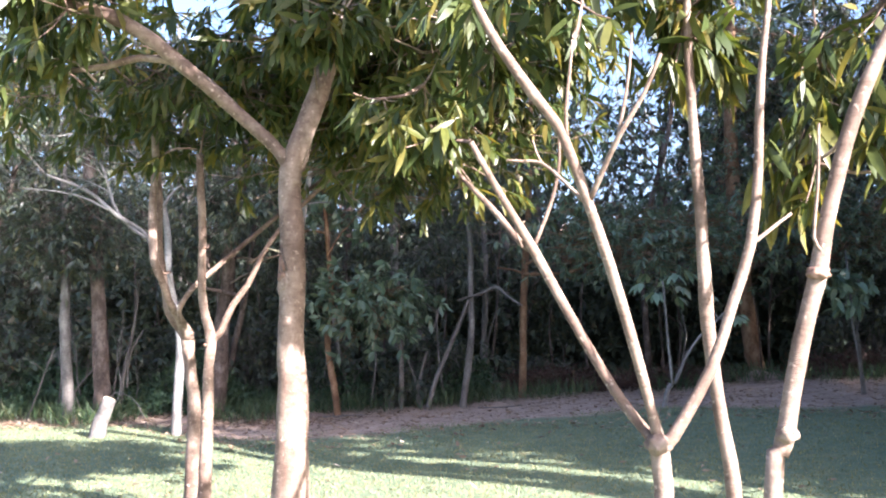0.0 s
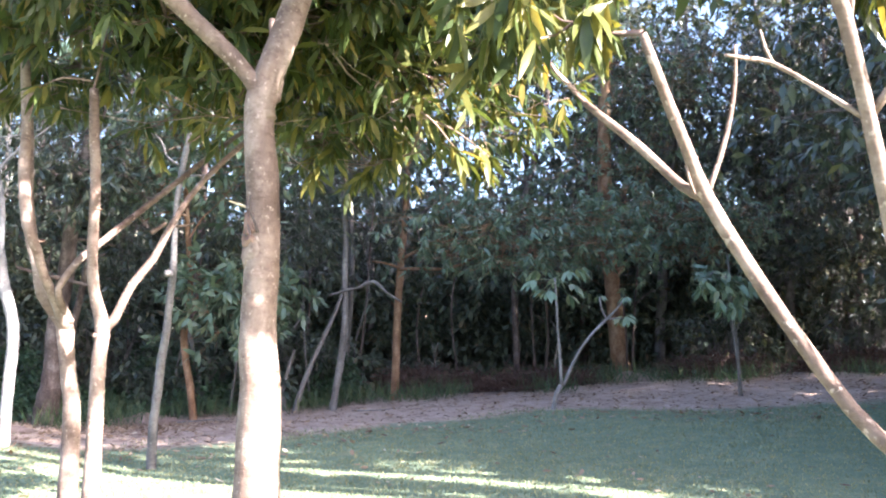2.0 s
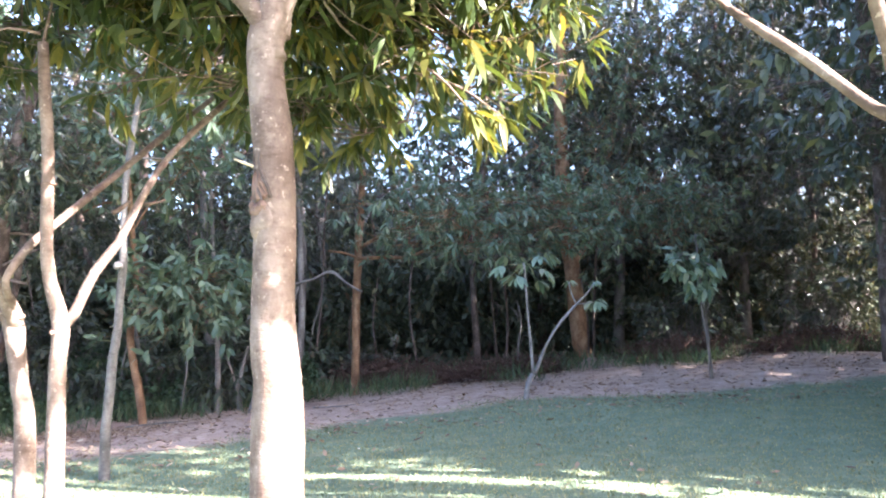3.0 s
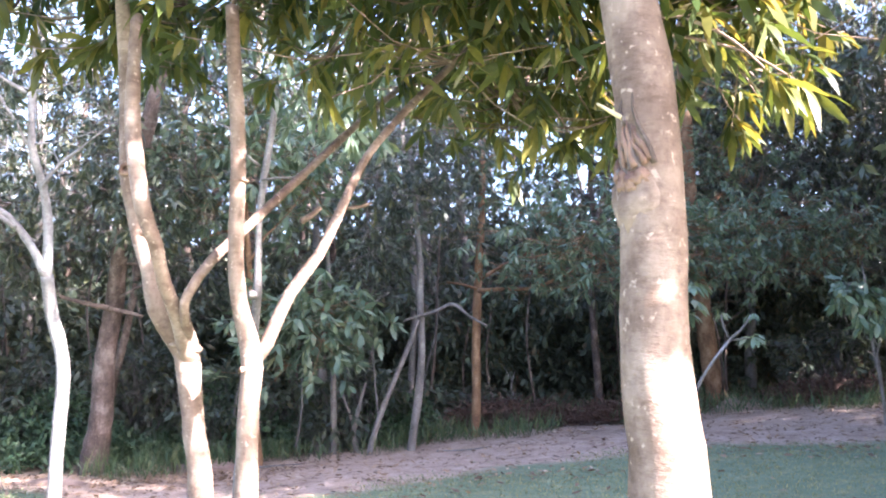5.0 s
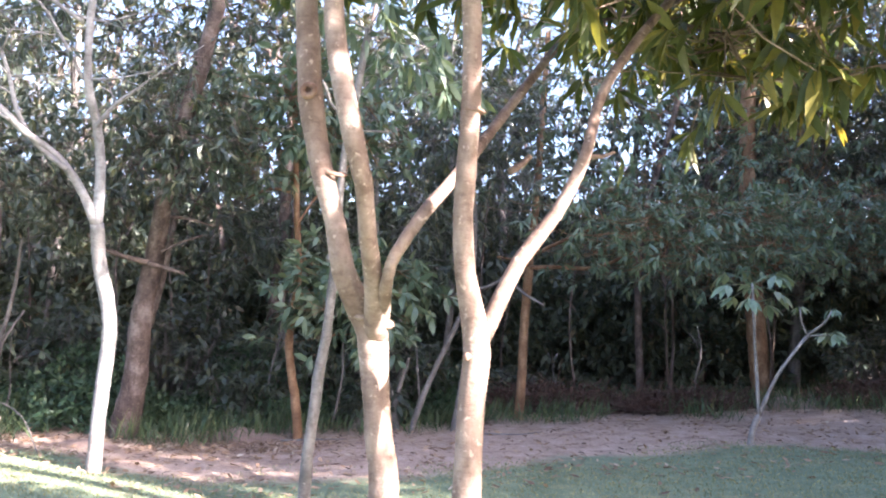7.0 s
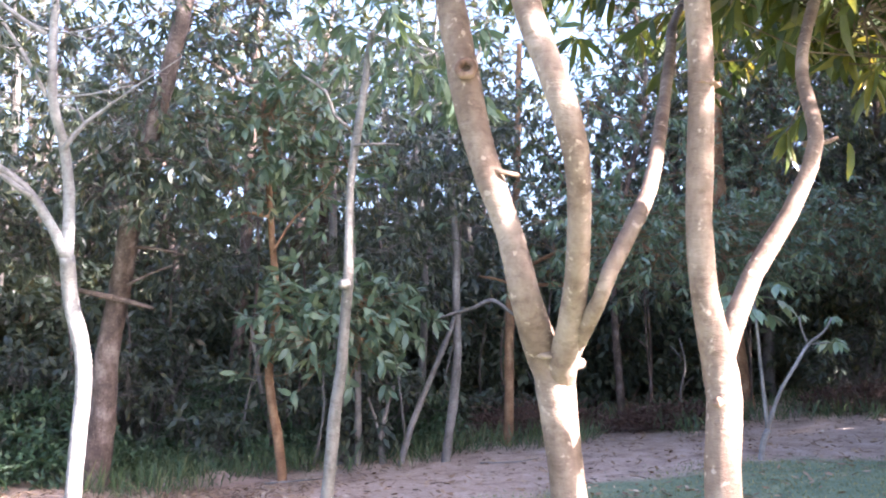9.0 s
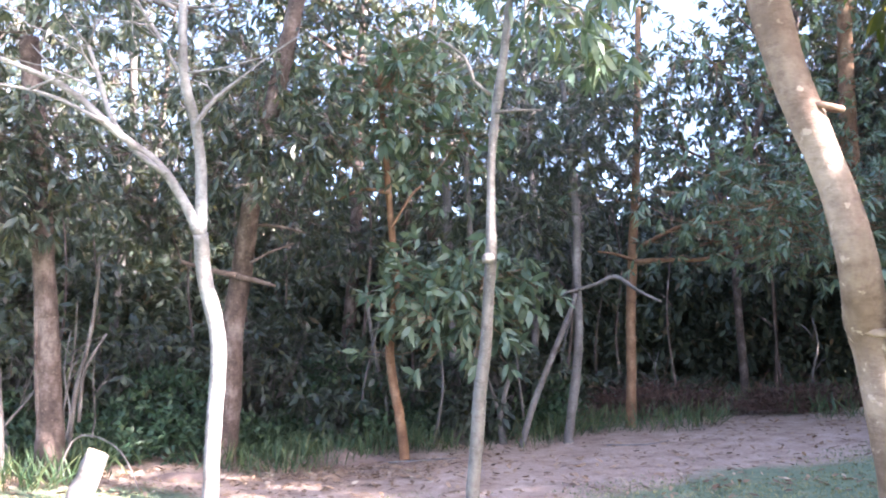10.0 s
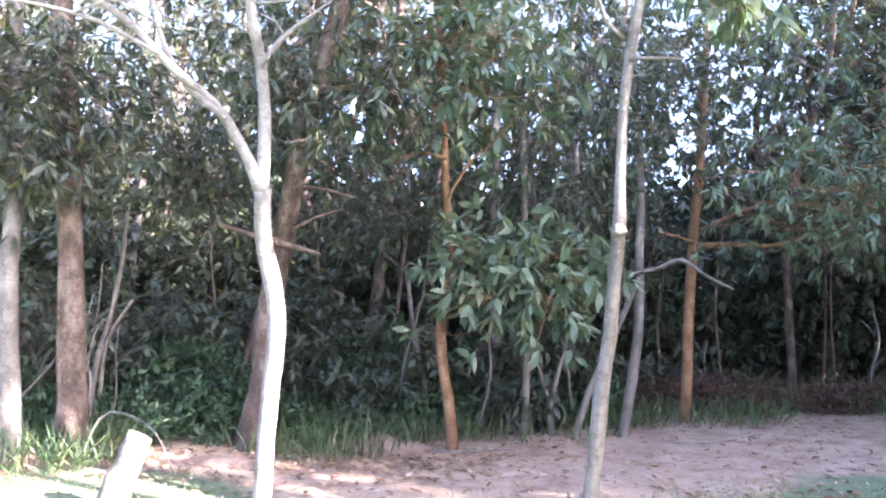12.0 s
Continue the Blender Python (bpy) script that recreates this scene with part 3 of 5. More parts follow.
TREE_S2 = [
    [(-0.65, 18.5, -0.26, 0.066), (-0.65, 18.5, -0.16, 0.06), (-0.69, 18.5, 0.21, 0.051), (-0.61, 18.5, 0.63, 0.034), (-0.5, 18.5, 1.04, 0.026)],
    [(-0.69, 18.5, 0.21, 0.034), (-0.8, 18.5, 0.54, 0.025), (-0.92, 18.5, 0.86, 0.021)],
]
TREE_S3 = [
    [(-2.42, 19.5, -0.39, 0.044), (-2.42, 19.5, 0.29, 0.04), (-2.53, 19.5, 0.73, 0.04), (-2.67, 19.5, 1.34, 0.036), (-2.81, 19.5, 2.12, 0.031)],
]
TREE_S4 = [
    [(-5.32, 19.5, -0.4, 0.108), (-5.32, 19.5, -0.45, 0.098), (-5.23, 19.5, 0.18, 0.093), (-5.15, 19.5, 0.61, 0.089), (-5.04, 19.5, 1.21, 0.079), (-4.89, 19.5, 2, 0.071), (-4.78, 19.5, 2.88, 0.062), (-4.68, 19.5, 4.04, 0.054)],
]
TREE_L = [
    [(-6.74, 16.3, -0.4, 0.232), (-6.74, 16.3, -0.37, 0.202), (-6.76, 16.3, 0.12, 0.173), (-6.82, 16.3, 0.86, 0.145), (-6.89, 16.3, 1.6, 0.138), (-6.96, 16.3, 2.23, 0.131), (-7.06, 16.3, 3.19, 0.133), (-7.19, 16.3, 4.15, 0.129), (-7.32, 16.3, 5.19, 0.119)],
    [(-6.82, 16.2, -0.11, 0.034), (-6.94, 16.2, 0.98, 0.027), (-7, 16.2, 1.91, 0.024), (-7.03, 16.2, 2.53, 0.021)],
]
TREE_L0 = [
    [(-7.28, 16, -0.4, 0.141), (-7.28, 16, -0.21, 0.123), (-7.32, 16, 0.38, 0.109), (-7.39, 16, 0.97, 0.102), (-7.45, 16, 1.68, 0.095), (-7.46, 16, 2.29, 0.089), (-7.53, 16, 3.39, 0.076), (-7.63, 16, 4.64, 0.065)],
]
TREE_L1 = [
    [(-6.87, 17.5, -0.4, 0.039), (-6.87, 17.5, 0.1, 0.035), (-6.83, 17.5, 0.66, 0.035), (-6.72, 17.5, 1.23, 0.031), (-6.64, 17.5, 1.87, 0.027), (-6.62, 17.5, 2.52, 0.019)],
    [(-6.77, 17.5, 0.24, 0.027), (-6.73, 17.5, 0.94, 0.023), (-6.47, 17.5, 1.45, 0.019)],
]
TREE_V = [
    [(3.83, 14.93, 0.07, 0.054), (3.83, 14.93, 0.18, 0.043), (3.88, 14.93, 0.45, 0.043), (3.96, 14.93, 0.6, 0.043)],
    [(4, 15, 0.59, 0.026), (3.96, 15, 1.1, 0.026), (3.92, 15, 1.57, 0.022), (3.89, 15, 2.04, 0.022), (3.86, 15, 2.44, 0.017)],
    [(4.06, 15.1, 0.59, 0.035), (4.3, 15.1, 1.11, 0.024), (4.56, 15.1, 1.47, 0.024), (4.93, 15.3, 1.76, 0.025), (5.04, 15.1, 1.94, 0.018), (5.18, 15.1, 2.13, 0.014)],
    [(4.93, 15.3, 1.76, 0.018), (4.83, 15.3, 1.96, 0.014), (4.8, 15.3, 2.15, 0.014)],
]
TREE_H = [
    [(7.49, 15.2, 0.22, 0.03), (7.47, 15.2, 0.59, 0.026), (7.4, 15.2, 1.2, 0.024), (7.33, 15.2, 1.6, 0.022), (7.3, 15.2, 2.11, 0.019), (7.27, 15.2, 2.62, 0.015), (7.23, 15.2, 3.03, 0.011)],
    [(7.54, 15.22, 0.22, 0.021), (7.47, 15.22, 0.8, 0.018), (7.43, 15.22, 1.35, 0.016), (7.36, 15.2, 1.8, 0.013)],
    [(7.44, 15.18, 0.22, 0.018), (7.41, 15.18, 0.9, 0.015), (7.36, 15.18, 1.5, 0.013), (7.5, 15.1, 1.95, 0.009)],
]
TREE_G = [
    [(7.63, 20.9, 0.36, 0.265), (7.63, 20.9, 0.43, 0.23), (7.51, 20.9, 1.05, 0.215), (7.43, 20.9, 1.75, 0.207), (7.31, 20.9, 2.87, 0.193), (7.18, 20.9, 3.85, 0.186), (7.12, 20.9, 4.99, 0.18), (7.09, 20.9, 6.87, 0.162), (7.12, 20.9, 9.08, 0.136), (7.2, 20.9, 11.65, 0.103), (7.27, 20.9, 13.66, 0.058)],
    [(7.27, 20.8, 2.86, 0.071), (7.77, 20.8, 3.42, 0.058), (8.4, 20.8, 3.84, 0.044)],
]
TREE_I1 = [
    [(13.92, 21.5, 0.83, 0.205), (13.92, 21.5, 0.18, 0.186), (13.96, 21.5, 1.16, 0.169), (14.04, 21.5, 2.52, 0.152), (14.23, 21.5, 4.38, 0.137), (14.56, 21.5, 7.22, 0.123)],
]
TREE_I2 = [
    [(13.36, 22.5, 0.79, 0.189), (13.36, 22.5, 0.4, 0.172), (13.3, 22.5, 1.34, 0.155), (13.29, 22.5, 2.6, 0.138), (13.31, 22.5, 4.2, 0.121), (13.44, 22.5, 6.64, 0.106)],
]
TREE_I3 = [
    [(14.36, 21.8, 0.86, 0.152), (14.36, 21.8, 0.23, 0.138), (14.74, 21.8, 1.6, 0.13), (15.06, 21.8, 2.84, 0.123), (15.39, 21.8, 4.9, 0.107), (15.7, 21.8, 7.33, 0.091)],
]
TREE_J1 = [
    [(-1.15, 19.8, -0.3, 0.097), (-1.15, 19.8, -0.28, 0.088), (-1.22, 19.8, 0.77, 0.088), (-1.32, 19.8, 2.11, 0.081), (-1.4, 19.8, 3.46, 0.075), (-1.48, 19.8, 5.39, 0.062)],
]
TREE_J2 = [
    [(-0.67, 21, -0.26, 0.111), (-0.67, 21, -0.25, 0.101), (-0.71, 21, 0.59, 0.086), (-0.66, 21, 1.3, 0.086)],
    [(-0.66, 21, 1.27, 0.064), (-0.9, 21, 1.58, 0.05), (-1.2, 21, 2.08, 0.036)],
    [(-0.66, 21, 1.27, 0.057), (-0.43, 21, 1.58, 0.043), (-0.3, 21, 2.08, 0.029)],
]

# ---- ground ----
def ground():
    gx = np.unique(np.r_[np.linspace(-14, 16, 151), np.array([-2500, -900, -300, -120, -70, -45, -32, -24, -18, 20, 25, 32, 45, 70, 120, 300, 900, 2500])])
    gy = np.unique(np.r_[np.linspace(-2, 26, 141), np.array([-2500, -900, -300, -120, -60, -30, -15, -7, 30, 33, 36, 40, 45, 50, 55, 62, 90, 150, 400, 1000, 2500])])
    X, Y = np.meshgrid(gx, gy, indexing="ij")
    Zs = height(X, Y)
    v = np.stack([X, Y, Zs], -1).reshape(-1, 3)
    a, b = len(gx), len(gy)
    i = (np.arange(a - 1)[:, None] * b + np.arange(b - 1)).ravel()[:, None]
    me = fast_mesh("ground", v, [i + np.array([0, b, b + 1, 1])], GROUND)
    me.polygons.foreach_set("use_smooth", [True] * len(me.polygons))
    le, we = lawn_edge(v[:, 0]), wood_edge(v[:, 0])
    soil = smooth(-0.9, 0.9, v[:, 1] - le) * (0.55 + 0.45 * (1 - smooth(0.0, 2.5, v[:, 1] - we)))
    soil = np.where(v[:, 0] > -0.5, np.maximum(soil, smooth(-0.9, 0.9, v[:, 1] - le) * smooth(-1, 1.5, v[:, 0]) * 0.95), soil) * 0.9
    at = me.attributes.new("soil", "FLOAT", "POINT")
    at.data.foreach_set("value", soil.astype(np.float32))
    tagged(new("ground", me), "mown lawn running into bare reddish soil under the trees", "ground", kind="structure")


ground()

# ---- the near trees on the lawn ----
LAWN = "young trees on the lawn"
# highest clumps lie out of view: added to shade trunks, limbs and lower leaves
tree_b = tree(TREE_B, BARK_PALE, "pale smooth-barked tree with a torn scar on its trunk", [((-0.35, 7.4, 3.35), (1.5, 1.2, 0.75), 320), ((-0.6, 6.15, 3.8), (0.9, 0.7, 0.45), 200), ((-0.9, 6.2, 4.4), (1.4, 1.1, 0.45), 220), ((0.5, 4.8, 6.0), (1.8, 1.5, 0.6), 480), ((0.85, 4.1, 5.6), (0.8, 0.6, 0.4), 230), ((-0.7, 6.9, 3.65), (1.3, 0.5, 0.45), 320), ((0.0, 4.9, 4.8), (0.9, 0.7, 0.33), 220), ((-0.68, 4.8, 3.4), (0.4, 0.2, 0.22), 44), ((0.7, 6.6, 3.75), (0.65, 0.4, 0.38), 130), ((-2.4, 4.9, 3.6), (0.7, 0.6, 0.45), 110), ((0.05, 6.0, 3.9), (0.7, 0.8, 0.5), 110)],
     LEAF_NEAR, 0.2, 11, 11, LAWN, singles=250, single_mat=LEAF_NEAR_ONE, sides=18, droop=0.8, width=0.21)
tree_a = tree(TREE_A, BARK_PALE, "pale tree with a cut collar and three limbs", [((-2.9, 7.5, 3.68), (1.4, 1.2, 0.62), 250)],
     LEAF_NEAR, 0.2, 11, 12, LAWN, singles=120, single_mat=LEAF_NEAR_ONE, sides=16, droop=0.8, width=0.21)
tree_a2 = tree(TREE_A2, BARK_PALE, "pale tree with two stems in a narrow fork", [((-0.8, 8.2, 3.32), (1.1, 0.8, 0.45), 90), ((-2.0, 6.5, 3.7), (0.9, 0.8, 0.5), 90)],
     LEAF_NEAR, 0.2, 11, 13, LAWN, singles=160, single_mat=LEAF_NEAR_ONE, sides=16, droop=0.8, width=0.21)
# clumps at z 3.6 and above are unseen, added to shade tree_a and tree_b
tree_c = tree(TREE_C, BARK_PALE, "slender pale tree branching low into three stems", [((0.0, 3.6, 2.5), (0.32, 0.35, 0.22), 34), ((0.5, 3.4, 2.9), (0.6, 0.5, 0.35), 70), ((1.3, 3.6, 3.05), (0.35, 0.35, 0.28), 30), ((0.85, 3.4, 3.6), (0.42, 0.4, 0.45), 210), ((1.7, 3.6, 6.8), (1.3, 1.1, 0.6), 240), ((0.3, 3.0, 4.7), (0.9, 0.7, 0.5), 240), ((0.95, 3.4, 4.6), (0.5, 0.5, 0.42), 190)],
     LEAF_NEAR, 0.165, 9, 14, LAWN, singles=250, single_mat=LEAF_NEAR_ONE, sides=14, droop=1.1, width=0.2)
tree(TREE_E, BARK_PALE, "slender pale tree with one straight stem", [((1.2, 3.5, 2.8), (0.2, 0.2, 0.33), 26)],
     LEAF_NEAR, 0.19, 9, 15, LAWN, singles=80, single_mat=LEAF_NEAR_ONE, droop=1.2, width=0.2)
# second clump lies out of view, added to shade the limbs of tree_c
tree_d = tree(TREE_D, BARK_PALE, "slender knotty pale tree leaning outwards", [((1.72, 3.15, 2.45), (0.33, 0.28, 0.42), 58), ((2.5, 2.2, 5.0), (0.85, 0.8, 0.5), 120)],
     LEAF_NEAR, 0.18, 8, 16, LAWN, singles=150, single_mat=LEAF_NEAR_ONE, droop=1.4, width=0.2)

# ---- the edge of the wood ----
WOOD = "trees along the edge of the wood"
tree_w = tree(TREE_W, BARK_WHITE, "thin crooked whitish tree with bare forked limbs", [((-6.2, 13.4, 4.6), (1.3, 0.9, 0.6), 50), ((-4.9, 13.5, 5.8), (1.0, 0.9, 0.6), 50)], LEAF_WOOD, 0.17, 8, 21, WOOD)
tree(TREE_K, BARK_BROWN, "brown rough trunk with short broken side branches", [((-4.2, 16.8, 5.6), (2.2, 1.3, 1.6), 306), ((-5.2, 17.4, 3.6), (1.8, 0.8, 0.7), 126), ((-4.1, 16.1, 3.95), (1.1, 0.5, 0.75), 170)], LEAF_WOOD, 0.19, 9, 22, WOOD)
tree(TREE_P, BARK_ORANGE, "thin orange-brown tree with long bare side branches", [((3.9, 17.5, 3.5), (2.6, 1.0, 0.95), 560), ((2.3, 18.6, 5.6), (2.2, 1.4, 1.4), 100)], LEAF_TEAL, 0.21, 9, 23, WOOD)
tree(TREE_Q, BARK_GREY, "thin grey tree with a broken crooked branch", [((0.4, 18.4, 4.9), (1.9, 1.2, 1.3), 342)], LEAF_WOOD, 0.19, 9, 24, WOOD)
tree(TREE_U, BARK_GREY, "thin dead grey stem leaning on its neighbour", name="leaning_stem")
tree_t = tree(TREE_T, BARK_GREY, "slender straight grey tree with a knot on its trunk", [((-2.0, 12.0, 4.7), (1.2, 1.0, 0.6), 80), ((-1.3, 12.3, 4.1), (0.8, 0.5, 0.35), 30)], LEAF_TEAL, 0.24, 8, 25, WOOD)
tree(TREE_R, BARK_ORANGE, "orange-brown tree with drooping broad leaves", [((-1.6, 16.9, 2.0), (1.25, 0.55, 0.75), 234), ((-2.4, 17.3, 4.6), (1.9, 1.2, 1.2), 288)], LEAF_TEAL, 0.25, 8, 26, WOOD, width=0.34)
tree(TREE_S1, BARK_GREY, "thin straight grey tree", [((-0.9, 18.3, 3.3), (1.3, 0.8, 0.8), 126)], LEAF_WOOD, 0.2, 9, 27, WOOD)
tree(TREE_S2, BARK_GREY, "short forked grey stem", name="forked_stem", seed=28)
tree(TREE_S3, BARK_GREY, "thin grey sapling stem", [((-3.4, 19.3, 3.2), (1.3, 0.7, 0.8), 108)], LEAF_WOOD, 0.2, 9, 29, WOOD)
tree(TREE_S4, BARK_BROWN, "leaning brown trunk in the undergrowth", [((-5.6, 19.3, 4.6), (1.8, 1.1, 1.3), 198)], LEAF_WOOD, 0.2, 9, 30, WOOD)
tree(TREE_L, BARK_BROWN, "stout brown trunk wrapped by a thin climbing stem", [((-7.6, 16.4, 3.6), (2.0, 0.9, 0.9), 306), ((-7.3, 15.7, 3.3), (1.2, 0.45, 0.95), 240), ((-7.2, 16.2, 6.2), (2.2, 1.5, 1.4), 270)], LEAF_WOOD, 0.19, 9, 31, WOOD)
tree(TREE_L0, BARK_GREY, "grey trunk at the edge of the undergrowth", [((-9.3, 16.0, 5.2), (1.8, 1.2, 1.6), 234)], LEAF_WOOD, 0.19, 9, 32, WOOD)
tree(TREE_L1, BARK_GREY, "thin grey stems rising together", [((-6.2, 17.4, 3.0), (1.0, 0.5, 0.5), 72)], LEAF_WOOD, 0.18, 8, 33, WOOD)
sapling_v = tree(TREE_V, BARK_WHITE, "whitish forked sapling with a rosette of broad leaves", name="sapling", category="sapling", group=WOOD, seed=34)


def rosette(root, hub, stalks, reach, blade, seed, droop=0.5):
    """Long-stalked sprays of broad drooping leaflets round a stem's tip."""
    rng = np.random.default_rng(seed)
    bpy.context.view_layer.update()
    o = np.array(root.location)
    for k in range(stalks):
        a = k * 2.4 + rng.uniform(-0.3, 0.3)
        far = reach * rng.uniform(0.6, 1.0)
        base = np.array(hub) - (0, 0, 0.03 * k * reach)
        tip = base + (math.cos(a) * far, math.sin(a) * far, reach * (0.55 - 0.14 * k) * rng.uniform(0.7, 1.1))
        mid = (base + tip) / 2 + (0, 0, 0.07 * reach)
        part("leaf_stalk", tube("leaf_stalk", [(*(base - o), 0.007), (*(mid - o), 0.006), (*(tip - o), 0.004)], LEAF_TEAL_ONE, 5, 0.1), root)
        n = 5
        out = units(np.array([[math.cos(a + q), math.sin(a + q), -droop * rng.uniform(0.5, 1.6)] for q in np.linspace(-1.15, 1.15, n)]))
        nor = units(np.cross(np.cross(out, np.array([0, 0, 1.0]) + 0.25 * rng.normal(size=(n, 3))), out))
        ln = blade * rng.uniform(0.75, 1.1, n)
        hang_leaves(root, (np.tile(tip, (n, 1)), out, nor, ln, ln), LEAF_TEAL_ONE, 0.4)


rosette(sapling_v, (3.86, 15.0, 2.44), 9, 0.42, 0.3, 1)
rosette(sapling_v, (5.18, 15.1, 2.13), 3, 0.06, 0.16, 2, 0.9)
rosette(sapling_v, (4.8, 15.3, 2.15), 2, 0.05, 0.15, 3, 0.9)
rosette(sapling_v, (5.2, 15.15, 1.78), 4, 0.1, 0.24, 4, 0.5)
part("limb", tube("limb", [(1.1, 0.3, 1.69, 0.012), (1.25, 0.25, 1.71, 0.009), (1.37, 0.22, 1.71, 0.006)], BARK_WHITE, 6, 0.08), sapling_v)
tree(TREE_H, BARK_GREY, "thin sapling with drooping broad leaves", [((7.05, 15.1, 2.4), (0.6, 0.4, 0.55), 40)], LEAF_TEAL, 0.24, 7, 35, WOOD, category="sapling", droop=1.0, width=0.36, singles=150, single_mat=LEAF_TEAL_ONE, name="sapling")
tree(TREE_G, BARK_ORANGE, "stout orange-brown trunk in the shade", [((8.0, 20.5, 8.3), (2.6, 1.5, 1.6), 260), ((7.5, 20.5, 5.0), (2.6, 1.4, 1.7), 414), ((8.4, 18.6, 3.9), (2.2, 1.0, 0.9), 306)], LEAF_TEAL, 0.2, 9, 36, WOOD)
tree(TREE_I1, BARK_GREY, "straight grey trunk in the shade", [((12.2, 20.6, 4.2), (2.4, 1.4, 1.6), 360)], LEAF_WOOD, 0.2, 9, 37, WOOD)
tree(TREE_I2, BARK_GREY, "straight grey trunk in the shade", [((10.8, 21.5, 8.9), (2.4, 1.4, 1.6), 240), ((10.5, 21.8, 6.0), (2.4, 1.4, 1.8), 306)], LEAF_WOOD, 0.2, 9, 38, WOOD)
tree(TREE_I3, BARK_GREY, "straight grey trunk in the shade", [((13.4, 20.8, 6.5), (2.2, 1.4, 1.8), 270)], LEAF_WOOD, 0.2, 9, 39, WOOD)
tree(TREE_J1, BARK_GREY, "thin grey trunk in the shade", [((-0.8, 19.8, 6.2), (1.8, 1.3, 1.4), 234)], LEAF_WOOD, 0.2, 9, 40, WOOD)
tree(TREE_J2, BARK_GREY, "short forked grey stem", name="forked_stem", seed=41)


def wood_or_shade_tree(x, y, tall, r, seed, group, shots=170, low=2.6, wide=2.2):
    """A taller tree, of the wood behind and of the added shade trees, with a slightly bent trunk, four limbs and a high
    crown.
    """
    rng = np.random.default_rng(seed)
    z = float(height(x, y)) - 0.1
    bend = rng.normal(size=(4, 2)) * 0.18
    trunk = [(x, y, z, r * 1.2), (x + bend[0, 0], y + bend[0, 1], z + tall * 0.3, r), (x + bend[1, 0] * 2, y + bend[1, 1] * 2, z + tall * 0.62, r * 0.75), (x + bend[2, 0] * 2, y + bend[2, 1] * 2, z + tall * 0.95, r * 0.3)]
    limbs = [trunk]
    for k in range(4):
        a, h = rng.uniform(0, 6.28), z + tall * rng.uniform(0.35, 0.7)
        q = np.array([np.interp(h, [p[2] for p in trunk], [p[i] for p in trunk]) for i in (0, 1)])
        d = np.array([math.cos(a), math.sin(a)])
        limbs.append([(*q, h, r * 0.4), (*(q + d * wide * 0.4), h + 0.5, r * 0.3), (*(q + d * wide * 0.8), h + 1.1, r * 0.15)])
    mid = z + (low + tall) / 2
    tree(limbs, BARK_BROWN if seed % 2 else BARK_GREY, "tall tree of the wood or of the added shade trees, with a high leafy crown", [((x, y, mid), (wide, wide, (tall - low) / 2), shots), ((x, y, z + low + 0.5), (wide * 1.1, wide * 0.9, 0.7), shots // 4)],
         LEAF_WOOD, 0.26, 9, seed, group, fine=False, sides=8, width=0.34)


rows = np.random.default_rng(5)
k = 0
for y0, n in ((22.5, 9), (26.0, 10), (31.0, 11)):
    for i in range(n):
        xx = -17 + 36 * (i + 0.5) / n + rows.uniform(-0.9, 0.9)
        wood_or_shade_tree(xx, y0 + rows.uniform(-1, 1) - 0.08 * abs(xx), rows.uniform(9, 13), rows.uniform(0.07, 0.14), 100 + k, "trees of the wood behind", 700 if xx > 9 or xx < -9 else 230 if 1.5 < xx < 7.5 else 400)
        k += 1
wood_or_shade_tree(7.7, 24.0, 12.5, 0.12, 171, "trees of the wood behind", 420, 6.5, 1.9)
for x0, y0, tall, thick, seed in ((10.6, 24.6, 13.5, 420, 172), (12.8, 23.2, 13, 420, 173), (15.4, 24.4, 13, 380, 174), (-1.9, 24.5, 11.5, 230, 175), (1.7, 25.0, 11, 230, 176), (-4.6, 25.2, 11, 160, 177)):
    wood_or_shade_tree(x0, y0, tall, 0.11, seed, "trees of the wood behind", thick, 5.5, 2.0)
# mostly unseen trees, added on the sun's side to shade soil and far trees
for x0, y0, tall, thick, low, wide in ((8.15, 10.16, 13, 420, 3.6, 2.8), (10.43, 7.61, 16, 1700, 1.6, 2.8), (9.73, 11.61, 14, 500, 3.6, 2.8), (11.92, 10.25, 17, 1900, 1.6, 2.8), (13.69, 6.15, 19, 2000, 1.6, 2.8), (13.62, 12.95, 17, 1500, 1.6, 2.8), (11.15, 14.96, 13, 500, 3.6, 2.8), (14.92, 15.65, 17, 1400, 1.6, 2.8), (17.6, 14.0, 17, 1500, 1.6, 2.8), (20.5, 16.8, 17, 1300, 1.6, 2.8), (16.58, 8.79, 20, 2000, 1.6, 2.8), (17.17, 3.44, 21, 2000, 1.6, 2.1), (7.8, 2.97, 13, 260, 4.6, 0.27), (7.71, 6.1, 5.6, 420, 1.6, 1.4), (8.5, 1.75, 22.5, 1100, 14.1, 2.2), (9.7, 2.5, 13.5, 190, 8.3, 0.7), (9.2, 4.4, 21, 900, 12.3, 2.0), (11.09, 4.15, 19, 1700, 1.6, 2.1), (14.55, 1.69, 22, 1800, 1.6, 2.1), (18.01, -0.77, 25, 1800, 1.6, 2.1)):
    wood_or_shade_tree(x0, y0, tall, 0.14, 200 + int(x0 * 10), "trees beside the lawn", thick, low, wide)

# one more unseen tree, added to shade the far trunks on the left
wood_or_shade_tree(7.2, 3.2, 17.5, 0.12, 231, "trees beside the lawn", 500, 12.8, 1.6)


